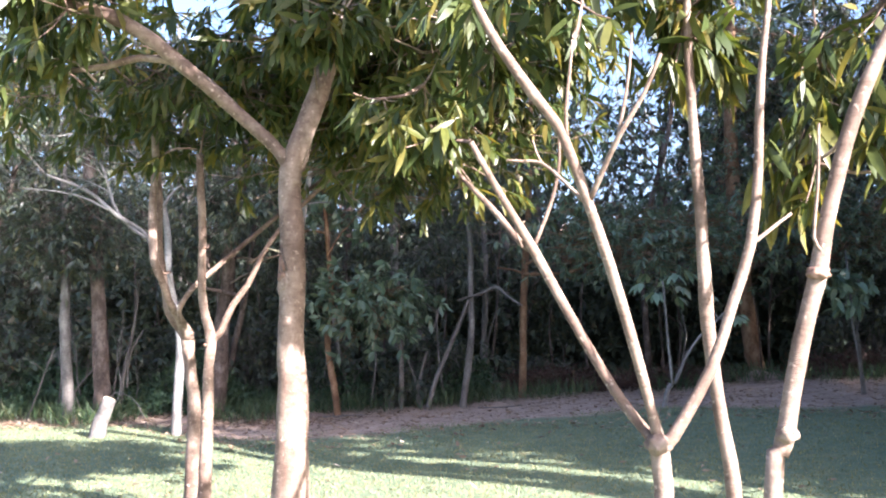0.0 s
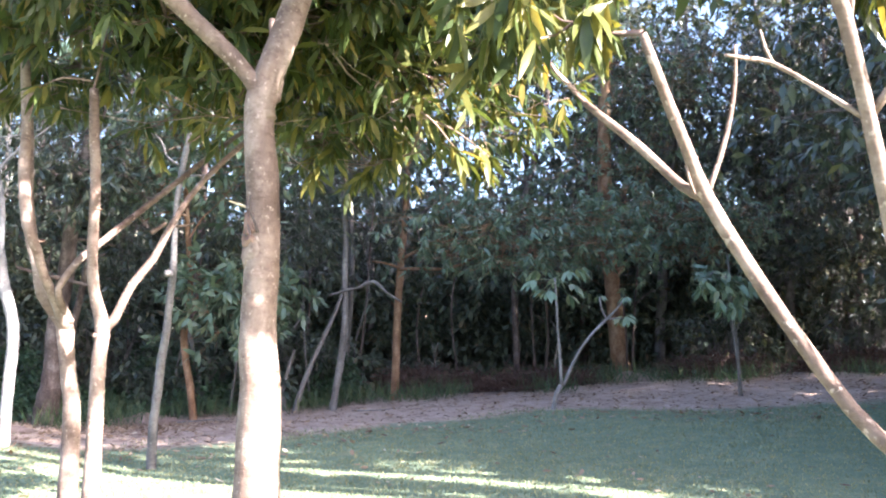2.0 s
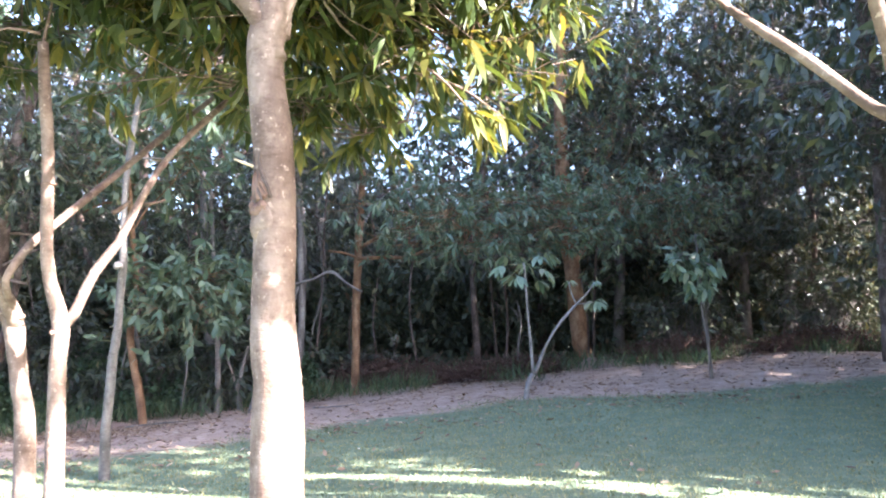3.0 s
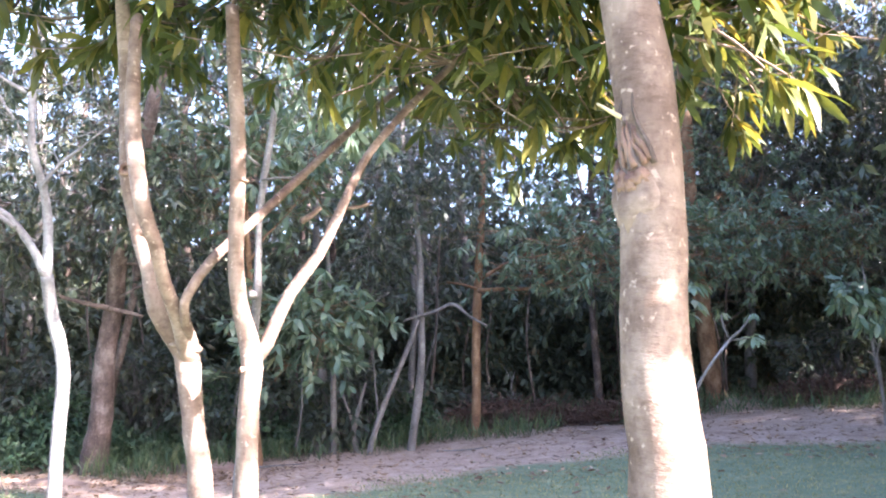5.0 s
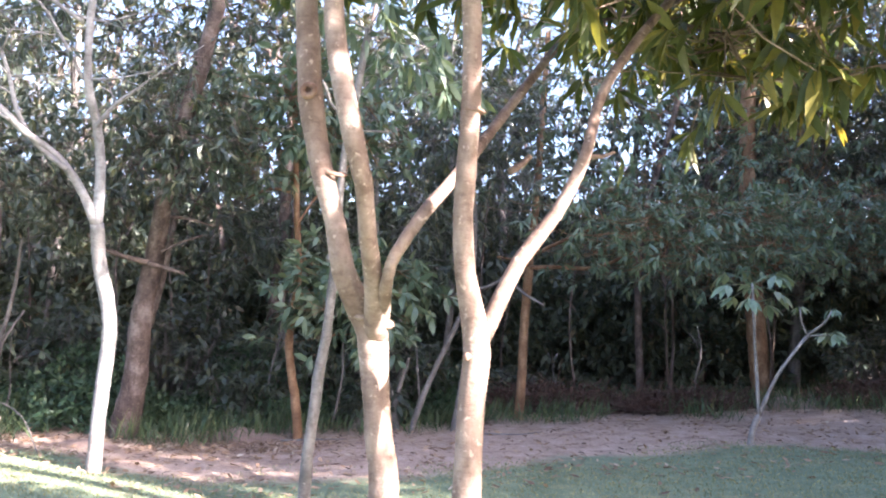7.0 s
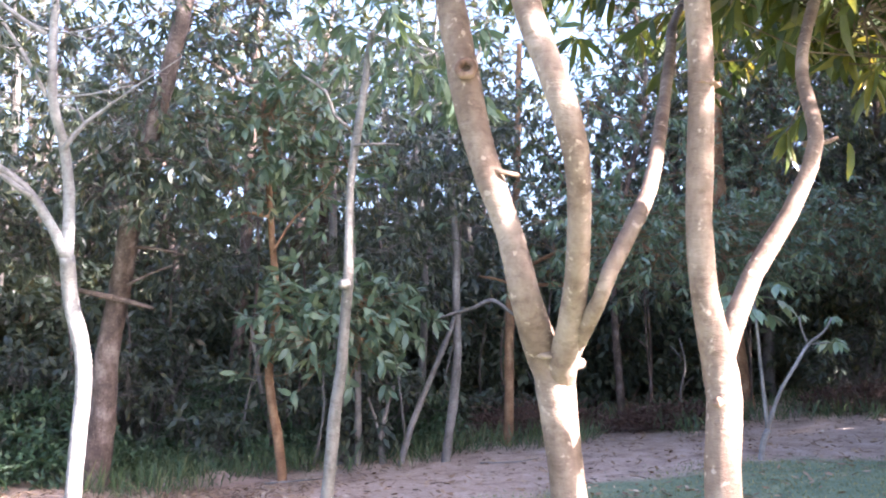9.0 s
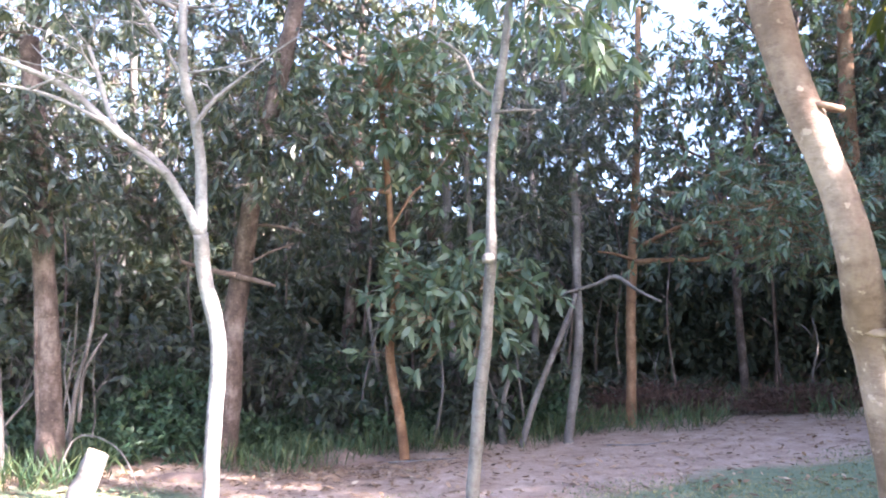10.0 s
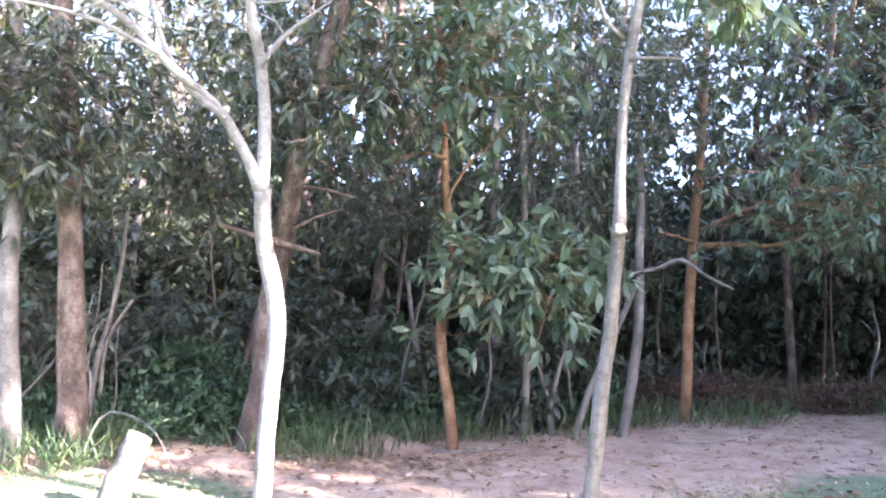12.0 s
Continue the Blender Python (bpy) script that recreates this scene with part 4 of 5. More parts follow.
# ---- thicket, undergrowth, lawn, litter ----
def thicket():
    """Dense shrubs that close the wood at its foot."""
    rng = np.random.default_rng(7)
    n = 24000
    x = rng.uniform(-22, 24, n)
    y = 22.5 + rng.uniform(0, 1, n) ** 0.8 * 8 - 0.06 * np.abs(x)
    top = 3.4 + 1.2 * np.sin(x * 0.9) * np.cos(y * 0.7) + 2.6 * smooth(24, 29, y)
    z = height(x, y) + 0.15 + rng.uniform(0, 1, n) * np.maximum(top, 0.6)
    tips = np.stack([x, y, z], 1)
    leaves = shoots(rng, tips, units(rng.normal(size=(n, 3))), 11, 0.26, 0.4, 0.3, 0.36)
    tagged(new("thicket", leaf_mesh("thicket", leaves, LEAF_DARK, fine=False)), "dense dark shrubs filling the foot of the wood", "shrubs", kind="stuff")


thicket()


def far_thicket():
    """Taller shrubs further back, on the rising ground."""
    rng = np.random.default_rng(17)
    n = 9000
    x = rng.uniform(-26, 28, n)
    y = rng.uniform(29.5, 34, n)
    z = height(x, y) + rng.uniform(0, 1, n) ** 1.2 * 5.5
    leaves = shoots(rng, np.stack([x, y, z], 1), units(rng.normal(size=(n, 3))), 8, 0.5, 0.4, 0.4, 0.42)
    tagged(new("far_thicket", leaf_mesh("far_thicket", leaves, LEAF_DARK, fine=False)), "tall dark shrubs deep in the wood", "shrubs", kind="stuff")


far_thicket()


def herbs():
    """Low leafy plants between the trunks."""
    rng = np.random.default_rng(19)
    n = 5200
    x = rng.uniform(-13, 1.0, n)
    y = wood_edge(x) + 0.9 + rng.uniform(0, 1, n) * 3.6
    top = (0.35 + 0.85 * smooth(0.6, 2.6, y - wood_edge(x))) * (0.7 + 0.4 * np.sin(x * 1.9 + y))
    z = height(x, y) + 0.05 + rng.uniform(0, 1, n) ** 0.7 * top
    leaves = shoots(rng, np.stack([x, y, z], 1), units(rng.normal(size=(n, 3)) + (0, 0, 0.8)), 10, 0.13, 0.5, 0.14, 0.36)
    tagged(new("undergrowth_herbs", leaf_mesh("undergrowth_herbs", leaves, LEAF_HERB, fine=False)), "low green leafy plants under the trees", "undergrowth", kind="stuff")


herbs()


def shrub(x, y, z, rx, ry, rz, shots, seed, mat=LEAF_DARK, length=0.22):
    rng = np.random.default_rng(seed)
    g = float(height(x, y))
    tips, ways, hearts = clumps(rng, (x, y, g + z), (rx, ry, rz), shots)
    root = tagged(new("shrub"), "leafy dark green shrub in the undergrowth", "shrub", "shrubs of the undergrowth")
    root.location = (x, y, g)
    off = np.array([x, y, g])
    leaves = shoots(rng, tips, ways, 9, length, 0.5, width=0.34)
    part("foliage", leaf_mesh("foliage", (leaves[0] - off, *leaves[1:]), mat, fine=False), root, kind="stuff")
    foot = np.tile([x, y, g], (len(hearts), 1)) + rng.normal(size=(len(hearts), 3)) * (0.12, 0.12, 0)
    part("stemwork", twig_mesh("stemwork", np.vstack([foot, hearts]) - off, np.vstack([hearts, tips]) - off, 0.008, 0.004, BARK_GREY), root, kind="stuff")


for i, (x, y, z, rx, ry, rz, s) in enumerate(((-8.5, 19, 1.2, 1.4, 0.9, 1.1, 120), (-6.4, 19.6, 1.0, 1.2, 0.8, 0.9, 90), (-4.6, 20.3, 1.1, 1.3, 0.9, 1.0, 100), (-2.6, 19.9, 0.9, 1.1, 0.7, 0.8, 80), (-0.6, 19.8, 1.0, 1.1, 0.7, 0.9, 80),
                                              (-3.3, 18.9, 0.5, 0.7, 0.5, 0.4, 40), (0.9, 20.4, 0.5, 0.9, 0.5, 0.4, 40), (2.4, 21.4, 0.4, 0.9, 0.5, 0.4, 40), (-1.2, 18.7, 0.45, 0.6, 0.4, 0.4, 40), (-10.5, 18, 1.4, 1.6, 1.0, 1.3, 130),
                                              (10.2, 20.4, 0.9, 1.4, 0.8, 0.8, 90), (13.5, 19.6, 1.2, 1.6, 0.9, 1.1, 120))):
    shrub(x, y, z, rx, ry, rz, int(s * 2.2), 300 + i, LEAF_WOOD if i % 3 else LEAF_DARK)


def blades(name, x, y, tall, mat, label, category, lean=0.5, wide=0.012, seed=3):
    rng = np.random.default_rng(seed)
    n = len(x)
    base = np.stack([x, y, height(x, y) - 0.01], 1)
    way = units(np.stack([rng.normal(size=n) * lean, rng.normal(size=n) * lean, np.ones(n)], 1))
    nor = units(np.cross(way, rng.normal(size=(n, 3))))
    h = tall * rng.uniform(0.5, 1.3, n)
    tagged(new(name, leaf_mesh(name, (base, way, nor, h, np.full(n, wide)), mat, 0.35, fine=False)), label, category, kind="stuff")


def undergrowth():
    rng = np.random.default_rng(9)
    x = rng.uniform(-15, 16, 30000)
    y = wood_edge(x) + rng.uniform(0, 1, len(x)) ** 1.3 * 6 - 0.3 + 0.5 * np.sin(x * 2.1)
    keep = (np.sin(x * 2.7 + 1) + np.sin(x * 1.1 + y) + rng.normal(size=len(x)) * 0.7 > -0.4) & ((x < 1.5) | (rng.uniform(size=len(x)) < 0.55))
    blades("undergrowth", x[keep], y[keep], 0.42, GRASS_WILD, "tall wild grass at the foot of the wood", "grass", 0.45, 0.02)


undergrowth()


def lawn():
    rng = np.random.default_rng(10)
    n = 150000
    x = rng.uniform(-11, 13, n)
    y = 6.0 + rng.uniform(0, 1, n) * 10.0
    patch = np.sin(x * 1.7 + y * 0.6) * np.sin(y * 1.9 - x * 0.5) * 0.8
    keep = y < lawn_edge(x) + patch + rng.normal(size=n) * 0.35
    blades("lawn_grass", x[keep], y[keep], 0.045, GRASS, "short mown grass of the lawn", "grass", 0.7, 0.012, 4)


lawn()


def litter():
    rng = np.random.default_rng(12)
    n = 6500
    x = rng.uniform(-9, 12, n)
    y = lawn_edge(x) + rng.uniform(-0.25, 1.0, n) * (wood_edge(x) - lawn_edge(x) + 1.5)
    extra = 900
    x = np.r_[x, -3.2 + rng.normal(size=extra) * 0.9, rng.uniform(-6, 9, 260)]
    y = np.r_[y, 16.6 + rng.normal(size=extra) * 0.5, rng.uniform(8, 14, 260)]
    n = len(x)
    a = rng.uniform(0, 6.28, n)
    way = units(np.stack([np.cos(a), np.sin(a), rng.normal(size=n) * 0.15], 1))
    nor = units(np.array([0, 0, 1.0]) + 0.25 * rng.normal(size=(n, 3)))
    base = np.stack([x, y, height(x, y) + 0.022], 1)
    ln = rng.uniform(0.05, 0.14, n)
    tagged(new("leaf_litter", leaf_mesh("leaf_litter", (base, way, nor, ln, ln * 0.42), LEAF_DRY, -0.15)), "dry brown leaves scattered over the soil", "leaf litter", kind="stuff")


litter()


# ---- stump, mounds, fallen sticks ----
def soil_material():
    m, n, l, p = material("heaped_soil")
    t = noise_node(n, l, 6, 6, 0.7)
    c = ramp(n, [(0.3, (0.13, 0.085, 0.065)), (0.55, (0.24, 0.165, 0.13)), (0.75, (0.34, 0.25, 0.21))])
    l.new(t.outputs["Fac"], c.inputs["Fac"])
    l.new(c.outputs["Color"], p.inputs["Base Color"])
    p.inputs["Roughness"].default_value = 0.95
    b = n.new("ShaderNodeBump")
    b.inputs["Strength"].default_value, b.inputs["Distance"].default_value = 0.9, 0.04
    l.new(t.outputs["Fac"], b.inputs["Height"])
    l.new(b.outputs[0], p.inputs["Normal"])
    return m


HEAP = soil_material()


def mound(x, y, rx, ry, h, seed):
    v, f = [], []
    na, nr = 36, 12
    g = float(height(x, y))
    for j in range(nr + 1):
        for i in range(na):
            a, q = 2 * math.pi * i / na, j / nr
            px, py = rx * q * math.cos(a), ry * q * math.sin(a)
            bump = noise.noise(Vector((px * 3 + seed, py * 3, 1.7))) * 0.35 + noise.noise(Vector((px * 9 + seed, py * 9, 4.1))) * 0.15
            z = h * (math.cos(q * math.pi) * 0.5 + 0.5) ** 0.8 * (1 + bump)
            v.append((px, py, float(height(x + px, y + py)) - g + z - 0.03 * q))
    for j in range(nr):
        for i in range(na):
            f.append((j * na + i, j * na + (i + 1) % na, (j + 1) * na + (i + 1) % na, (j + 1) * na + i))
    ob = tagged(new("soil_mound", mesh_of("soil_mound", v, f, HEAP, True)), "low heap of reddish soil and dry leaves", "mound", "soil mounds")
    ob.location = (x, y, g)


mound(-3.2, 17.5, 0.95, 0.6, 0.15, 1.0)
mound(-5.1, 16.2, 0.6, 0.4, 0.1, 5.0)
mound(7.1, 19.2, 0.75, 0.5, 0.24, 9.0)


def stump():
    x, y = -5.68, 13.72
    g = float(height(x, y))
    root = tagged(new("tree_stump"), "leaning sawn stump with a pale cut top", "stump")
    root.location = (x, y, g)
    top = 0.34 - g
    part("trunk", tube("stump", [(-0.06, 0, -0.06, 0.15), (-0.02, 0, 0.2, 0.122), (0.07, 0, top - 0.2, 0.114), (0.13, 0, top, 0.112)], BARK_GREY, 18, 0.05, 0.16, 2.0), root)
    part("cut_top", tube("cut_top", [(0.125, 0, top - 0.02, 0.106), (0.137, 0, top + 0.006, 0.103)], CUT_WOOD, 18, 0.02, 0.1, 2.0), root, "pale sawn wood")


stump()


def brush_pile(x, y, rx, ry, rz, seed):
    """A loose heap of dead reddish twigs and dry leaves."""
    rng = np.random.default_rng(seed)
    g = float(height(x, y))
    n = 420
    q = units(rng.normal(size=(n, 3))) * rng.uniform(0, 1, (n, 1)) ** 0.4 * (rx, ry, rz)
    q[:, 2] = np.abs(q[:, 2]) + 0.03
    d = units(rng.normal(size=(n, 3)) * (1, 0.7, 0.3)) * rng.uniform(0.2, 0.6, (n, 1))
    a, c = q - d, q + d
    a[:, 2], c[:, 2] = np.maximum(a[:, 2], 0.0), np.maximum(c[:, 2], 0.0)
    root = tagged(new("brush_pile"), "low heap of dead reddish-brown twigs on the soil", "brush pile", "heaps of dead twigs")
    root.location = (x, y, g)
    part("brushwood", twig_mesh("brushwood", a, c, 0.011, 0.004, DEAD_TWIG), root, kind="stuff")
    leaves = shoots(rng, q, units(rng.normal(size=(n, 3))), 6, 0.1, 0.5, 0.2, 0.4)
    part("dead_foliage", leaf_mesh("dead_foliage", leaves, DEAD_LEAF, fine=False), root, kind="stuff")


brush_pile(2.7, 20.1, 1.7, 0.6, 0.55, 44)
brush_pile(5.3, 19.5, 1.6, 0.55, 0.4, 45)
brush_pile(9.4, 19.0, 1.9, 0.6, 0.5, 46)
brush_pile(12.6, 18.5, 1.8, 0.6, 0.5, 47)


def stick(points, label="thin dead stick lying in the undergrowth", mat=BARK_GREY):
    x, y, z, _ = points[0]
    root = tagged(new("fallen_stick", tube("fallen_stick", [(a - x, b - y, c - z, r) for a, b, c, r in points], mat, 6, 0.12, 0.15)), label, "stick", "fallen sticks")
    root.location = (x, y, z)


# ---- details of the near trees ----
def lump(name, place, radii, mat, parent, label="", rough=0.25, seed=0.0, turn=0.0):
    """A burl, knot or scar: a small uneven swelling."""
    bm = bmesh.new()
    bmesh.ops.create_icosphere(bm, subdivisions=3, radius=1.0)
    c, s = math.cos(turn), math.sin(turn)
    for v in bm.verts:
        w = 1 + rough * noise.noise(v.co * 2.3 + Vector((seed, 0, 0))) + 0.4 * rough * noise.noise(v.co * 6.1 + Vector((0, seed, 0)))
        q = Vector((v.co.x * radii[0] * w, v.co.y * radii[1] * w, v.co.z * radii[2] * w))
        v.co = Vector((c * q.x - s * q.y, s * q.x + c * q.y, q.z))
    me = bpy.data.meshes.new(name)
    bm.to_mesh(me)
    bm.free()
    me.materials.append(mat)
    me.polygons.foreach_set("use_smooth", [True] * len(me.polygons))
    ob = part(name, me, parent, label)
    ob.location = Vector(place) - parent.location
    return ob


def ring(name, place, major, minor, mat, parent, label="", squash=(1, 1, 1), tilt=0.0, facing=None):
    """A rim of bark grown round a wound or an old branch."""
    v, f = [], []
    a, b = 20, 8
    for i in range(a):
        for j in range(b):
            p, q = 2 * math.pi * i / a, 2 * math.pi * j / b
            m = minor * (1 + 0.3 * noise.noise(Vector((math.cos(p) * 2, math.sin(p) * 2, j * 0.4))))
            v.append(((major + m * math.cos(q)) * math.cos(p) * squash[0], (major + m * math.cos(q)) * math.sin(p) * squash[1], m * math.sin(q) * squash[2]))
            f.append((i * b + j, ((i + 1) % a) * b + j, ((i + 1) % a) * b + (j + 1) % b, i * b + (j + 1) % b))
    ob = part(name, mesh_of(name, v, f, mat, True), parent, label)
    ob.location = Vector(place) - parent.location
    if facing:
        ob.rotation_euler = Vector(facing).to_track_quat("Z", "Y").to_euler()
    else:
        ob.rotation_euler = (tilt, tilt * 0.5, 0)
    return ob


# torn scar on the trunk of the near tree
sx, sy = -0.84, 5.02
lump("bark_bulge", (sx - 0.02, sy - 0.006, 1.80), (0.07, 0.07, 0.11), BARK_PALE, tree_b, "swollen bark", 0.22, 2.0)


def scar_strip(u0, z0, u1, z1, r, mat, label):
    """A torn strip of wood that curves down the trunk; u runs from -1 to 1 across the trunk's near face."""
    pts = []
    for k in range(5):
        q = k / 4
        a = 4.05 + math.asin(u0 + (u1 - u0) * q ** 1.6 + 0.05 * math.sin(9 * q + 20 * u0))
        out = 0.074 + 0.007 * math.sin(q * 2.6)
        p = Vector((sx + out * math.cos(a), sy + out * math.sin(a), z0 + (z1 - z0) * q)) - tree_b.location
        pts.append((*p, r * (0.55 + 0.75 * q)))
    part("scar_ridge", tube("scar_ridge", pts, mat, 8, 0.01, 0.6, seed=u0 * 9), tree_b, label)


for k, (u, z, w, h) in enumerate(((-0.62, 1.835, 0.016, 0.03), (-0.35, 1.83, 0.02, 0.026), (-0.05, 1.842, 0.022, 0.02), (-0.8, 1.86, 0.012, 0.03))):
    a = 4.05 + math.asin(u)
    lump("scar_ridge", (sx + 0.078 * math.cos(a), sy + 0.078 * math.sin(a), z), (0.012, w, h), SCAR_WOOD, tree_b, "rough healed bark under the scar", 0.6, 2.0 + k, a)
for u0, z0, u1, z1, r, dark in ((-0.62, 1.97, -0.58, 1.865, 0.006, 0), (-0.55, 1.985, -0.36, 1.88, 0.0065, 0), (-0.44, 1.985, -0.16, 1.865, 0.007, 0), (-0.3, 1.97, 0.12, 1.87, 0.0065, 0), (-0.2, 1.965, 0.32, 1.88, 0.0055, 0),
                                (-0.68, 1.95, -0.5, 1.85, 0.005, 1), (-0.5, 1.98, -0.27, 1.86, 0.005, 1), (-0.38, 1.975, -0.03, 1.858, 0.005, 1), (-0.25, 2.06, 0.42, 1.872, 0.005, 1), (-0.62, 2.05, -0.5, 1.97, 0.004, 1), (-0.85, 1.9, -0.72, 1.845, 0.006, 1)):
    scar_strip(u0, z0, u1, z1, r, BARK_BROWN if dark else SCAR_WOOD, "dark split in the bark" if dark else "torn wood along the scar")
part("broken_twig", tube("broken_twig", [(-0.09, -0.02, 2.19, 0.006), (-0.13, -0.04, 2.2, 0.005), (-0.17, -0.06, 2.21, 0.003)], CUT_WOOD, 6, 0.02), tree_b)
# knots, collars and old cuts
ring("knot", (1.232, 2.682, 1.205), 0.016, 0.009, CUT_WOOD, tree_d, "round healed branch scar", facing=(-0.35, -1, 0))
lump("burl", (1.235, 2.7, 1.2), (0.036, 0.033, 0.03), BARK_PALE, tree_d)
lump("burl", (1.352, 2.705, 1.72), (0.038, 0.034, 0.025), SCAR_WOOD, tree_d, "reddish rough burl", 0.4, 5.0)
lump("burl", (0.915, 3.1, 1.11), (0.043, 0.04, 0.042), BARK_PALE, tree_c, "knotted swelling at the fork", 0.4, 8.0)
ring("bark_ridge", (-2.2, 7.16, 1.5), 0.058, 0.009, BARK_PALE, tree_a, "raised collar of bark", tilt=0.12)
lump("branch_stub", (-2.135, 7.12, 1.475), (0.032, 0.022, 0.02), BARK_PALE, tree_a, "", 0.3, 3.0, 0.3)
ring("knot", (-2.47, 7.085, 2.29), 0.022, 0.011, SCAR_WOOD, tree_a, "dark healed branch hole", facing=(-0.3, -1, 0.1))
ring("bark_ridge", (-2.355, 7.09, 2.0), 0.04, 0.006, SCAR_WOOD, tree_a, tilt=0.25)
part("branch_stub", tube("branch_stub", [(0.42, 0.08, 2.31, 0.016), (0.47, 0.11, 2.35, 0.013), (0.51, 0.13, 2.39, 0.012)], BARK_PALE, 8, 0.02), tree_a)
lump("knot", (-1.9, 6.783, 1.385), (0.013, 0.01, 0.012), SCAR_WOOD, tree_a2, "small dark knot", 0.5)
lump("bark_ridge", (-1.93, 6.75, 2.18), (0.038, 0.036, 0.007), SCAR_WOOD, tree_a2, "dark ridge round the stem", 0.3, 1.0)
lump("knot", (-2.17, 12.0, 2.11), (0.056, 0.053, 0.046), BARK_GREY, tree_t, "", 0.3, 4.0)


def sprig(root, mat, a, b, n, length, seed, leaf_mat=LEAF_NEAR_ONE, droop=0.7, width=0.21):
    """A leafy shoot that hangs clear of the crown: its twig and its separate leaves."""
    rng = np.random.default_rng(seed)
    a, b, o = np.array(a), np.array(b), np.array(root.location)
    m = (a + b) / 2 + (0, 0, 0.05)
    part("twig", tube("twig", [(*(a - o), 0.009), (*(m - o), 0.007), (*(b - o), 0.004)], mat, 6, 0.06), root)
    way = units((b - a) + (0, 0, -0.08))
    bpy.context.view_layer.update()
    hang_leaves(root, shoots(rng, b[None], way[None], n, length, droop, 0.12, width), leaf_mat, width)


sprig(tree_b, BARK_PALE, (-0.35, 7.5, 3.1), (-0.01, 7.62, 2.78), 16, 0.2, 61)
sprig(tree_b, BARK_PALE, (0.0, 6.5, 2.95), (0.33, 6.27, 2.56), 18, 0.2, 62)
sprig(tree_b, BARK_PALE, (0.05, 6.6, 2.9), (0.55, 6.4, 2.6), 14, 0.19, 63)
sprig(tree_b, BARK_PALE, (-0.3, 7.8, 3.0), (-0.08, 7.78, 2.68), 14, 0.2, 64)
sprig(tree_b, BARK_PALE, (-2.2, 5.05, 3.04), (-2.42, 5.02, 3.12), 18, 0.22, 65, droop=0.4)
sprig(tree_b, BARK_PALE, (-2.1, 5.0, 3.05), (-2.3, 4.85, 3.15), 14, 0.2, 66, droop=0.5)
sprig(tree_b, BARK_PALE, (-2.68, 4.65, 3.58), (-2.8, 5.1, 2.25), 22, 0.17, 67, droop=0.9)
sprig(tree_a2, BARK_PALE, (-2.0, 6.72, 3.0), (-2.28, 6.5, 2.86), 18, 0.19, 68, droop=0.9)
hang_leaves(tree_a2, (np.array([[-1.34, 6.95, 2.13]]), np.array([[0.15, 0, -0.99]]), np.array([[0.99, 0, 0.15]]), np.array([0.12]), np.array([0.03])), LEAF_NEAR_ONE, 0.3)


def bare_twigs(root, limbs, count, mat, seed, low=2.6):
    """Bare twigs that fork from the upper limbs."""
    rng = np.random.default_rng(seed)
    o = np.array(root.location)
    nodes = np.vstack([spline(l, 0.2)[:, :3] for l in limbs])
    nodes = nodes[nodes[:, 2] > low]
    for q in nodes[rng.integers(0, len(nodes), count)] - o:
        a = rng.uniform(0, 6.28)
        d = np.array([math.cos(a), 0.5 * math.sin(a), rng.uniform(0.1, 0.9)]) * rng.uniform(0.35, 0.9)
        m = q + d * 0.5 + rng.normal(size=3) * 0.05
        part("twig", tube("twig", [(*q, 0.014), (*m, 0.010), (*(q + d), 0.005)], mat, 6, 0.12), root)
        part("twig", tube("twig", [(*m, 0.008), (*(m + d * 0.35 + rng.normal(size=3) * 0.15), 0.004)], mat, 5, 0.12), root)


bare_twigs(tree_w, TREE_W[1:], 12, BARK_WHITE, 81, 3.7)


# ---- thin stems and dead wood of the undergrowth ----
def pole(x, y, tall, r, lean, seed, label, name="thin_stem", mat=BARK_GREY):
    rng = np.random.default_rng(seed)
    g = float(height(x, y)) - 0.05
    d = np.array(lean) * tall
    w = rng.normal(size=(3, 2)) * 0.05 * tall ** 0.5
    pts = [(0, 0, 0, r * 1.1)] + [(d[0] * q + w[i, 0], d[1] * q + w[i, 1], tall * q, r * (1 - 0.55 * q)) for i, q in enumerate((0.35, 0.7, 1.0))]
    root = tagged(new(name), label, "stem", "thin stems of the undergrowth")
    root.location = (x, y, g)
    part("stem", tube("stem", pts, mat, 7, 0.15), root)
    for k in range(rng.integers(1, 4)):
        q = rng.uniform(0.4, 0.85)
        a = rng.uniform(0, 6.28)
        s = np.array([d[0] * q, d[1] * q, tall * q])
        e = s + np.array([math.cos(a), math.sin(a), 0.7]) * rng.uniform(0.25, 0.6)
        part("side_twig", tube("side_twig", [(*s, r * 0.5), (*((s + e) / 2 + (0, 0, 0.04)), r * 0.4), (*e, r * 0.2)], mat, 6, 0.12), root)


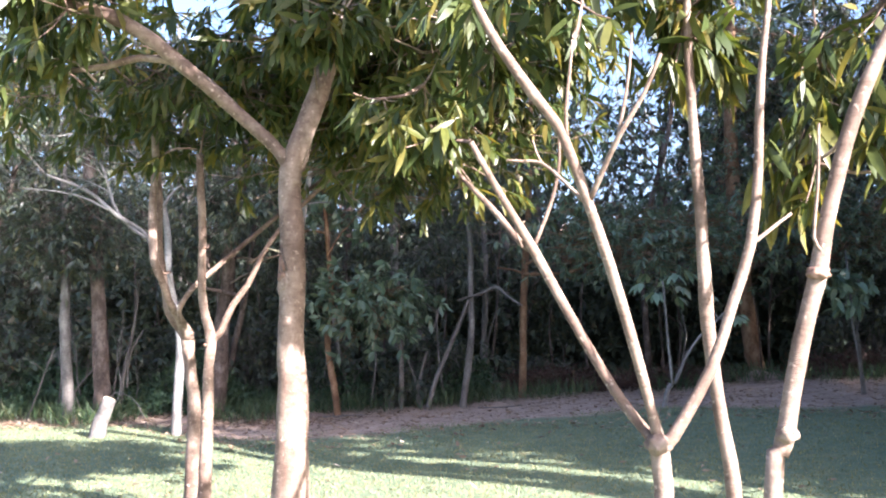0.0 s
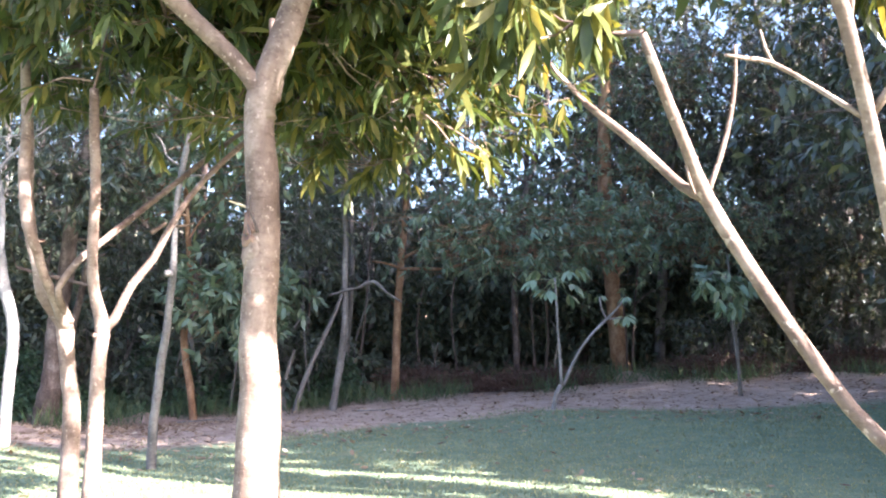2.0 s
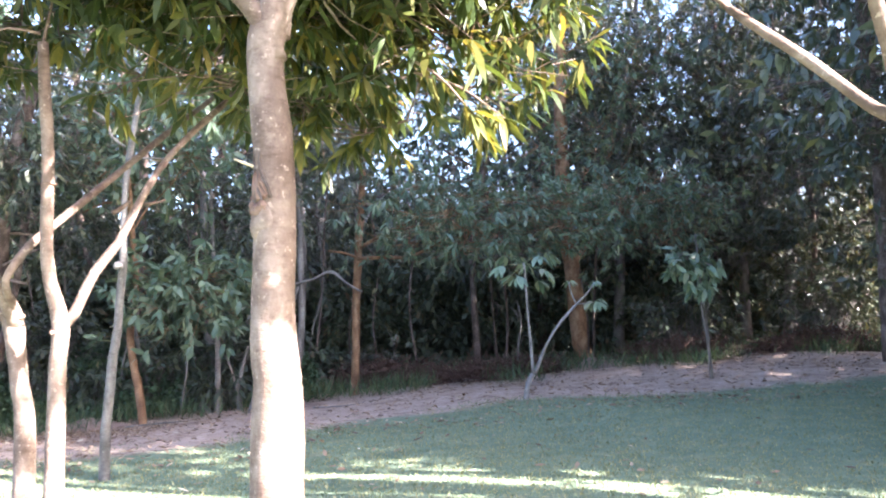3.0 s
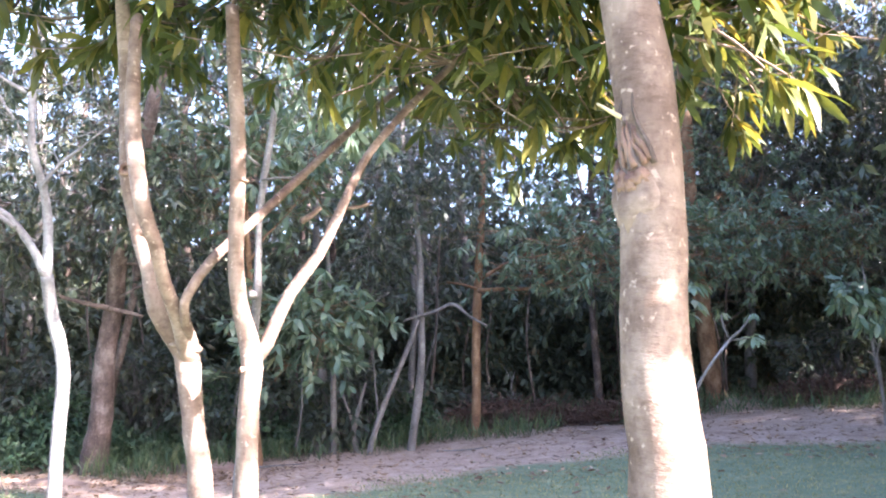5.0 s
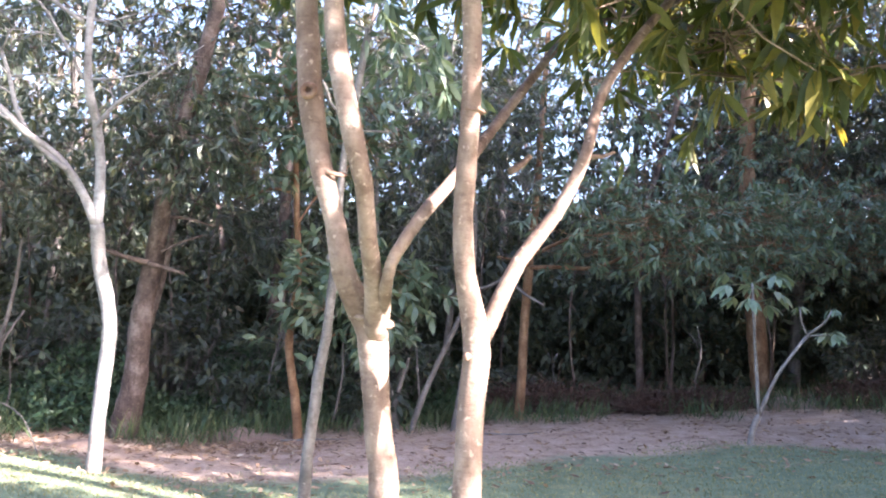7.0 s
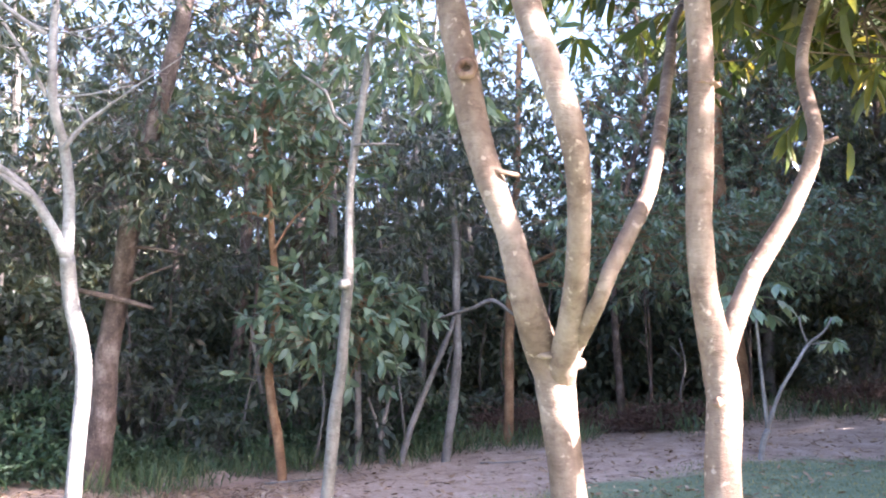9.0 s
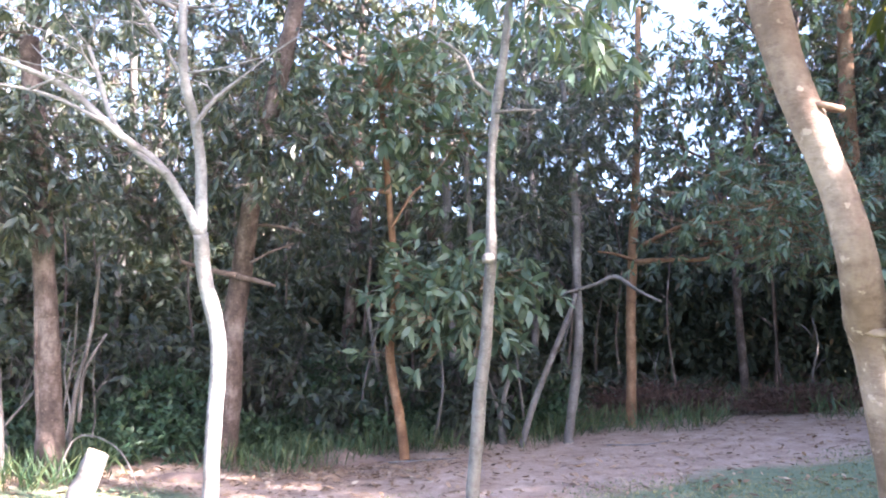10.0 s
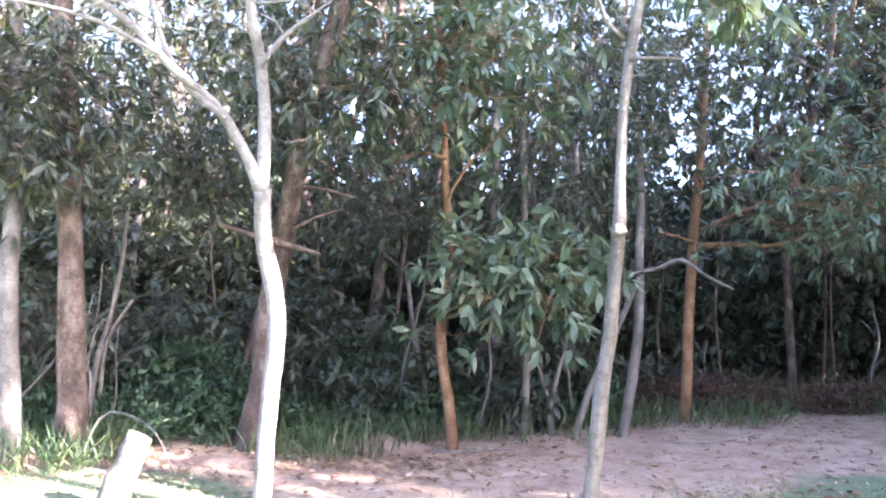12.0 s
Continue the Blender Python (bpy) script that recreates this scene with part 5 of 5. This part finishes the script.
spread = np.random.default_rng(71)
for i, (x, y, h, r, lx, ly) in enumerate(((-7.55, 16.6, 1.6, 0.022, 0.35, 0.0), (-7.3, 16.9, 2.0, 0.02, -0.3, 0.1), (-7.9, 16.8, 2.4, 0.022, 0.12, 0.0), (-7.15, 16.4, 1.3, 0.018, -0.5, 0.0), (-6.95, 17.2, 2.2, 0.02, 0.06, 0.0), (-6.7, 17.6, 1.5, 0.016, 0.12, 0.0), (-7.0, 17.4, 1.8, 0.018, 0.05, 0.1), (-8.3, 16.4, 1.5, 0.02, 0.3, 0.0),
                                           (-1.75, 18.6, 2.6, 0.026, 0.18, 0.0), (-0.1, 19.2, 3.2, 0.024, -0.1, 0.0), (-2.9, 19.0, 2.9, 0.025, 0.1, 0.0), (0.9, 20.6, 3.4, 0.024, 0.05, 0.0), (5.6, 19.9, 1.7, 0.03, -0.05, 0.0), (2.9, 20.8, 1.2, 0.014, -0.1, 0.0))):
    pole(x, y, h, r, (lx, ly), 400 + i, "thin pale bare stem in the undergrowth", mat=BARK_WHITE if i in (6, 13) else BARK_GREY)
for i in range(16):
    x = -9 + 18 * (i + 0.5) / 16 + spread.uniform(-0.4, 0.4)
    pole(x, 21.0 + spread.uniform(-0.6, 1.6), spread.uniform(3.5, 5.5), spread.uniform(0.022, 0.04), (spread.normal() * 0.06, 0), 430 + i, "thin shaded pole-like young trunk", "young_trunk", BARK_BROWN)

stick([(-6.5, 15.65, -0.3, 0.014), (-6.3, 15.55, 0.22, 0.012), (-6.05, 15.45, 0.3, 0.01), (-5.7, 15.3, 0.14, 0.008), (-5.45, 15.2, -0.28, 0.006)], "thin arching dead stick by the stump")
stick([(1.7, 19.7, 0.05, 0.03), (2.6, 20.0, 0.3, 0.028), (3.6, 20.4, 0.34, 0.022), (4.7, 20.9, 0.25, 0.012)], "dead branch lying in the shade", BARK_BROWN)
stick([(2.3, 20.2, 0.06, 0.02), (2.9, 20.1, 0.42, 0.017), (3.4, 20.0, 0.5, 0.01)], "dead branch lying in the shade", BARK_BROWN)
stick([(-2.6, 17.2, -0.28, 0.015), (-2.1, 17.0, -0.22, 0.012), (-1.6, 17.05, -0.2, 0.008)])
stick([(0.6, 17.2, -0.05, 0.012), (1.1, 17.0, -0.02, 0.01), (1.5, 17.1, 0.02, 0.006)], "thin dead stick on the bare soil")
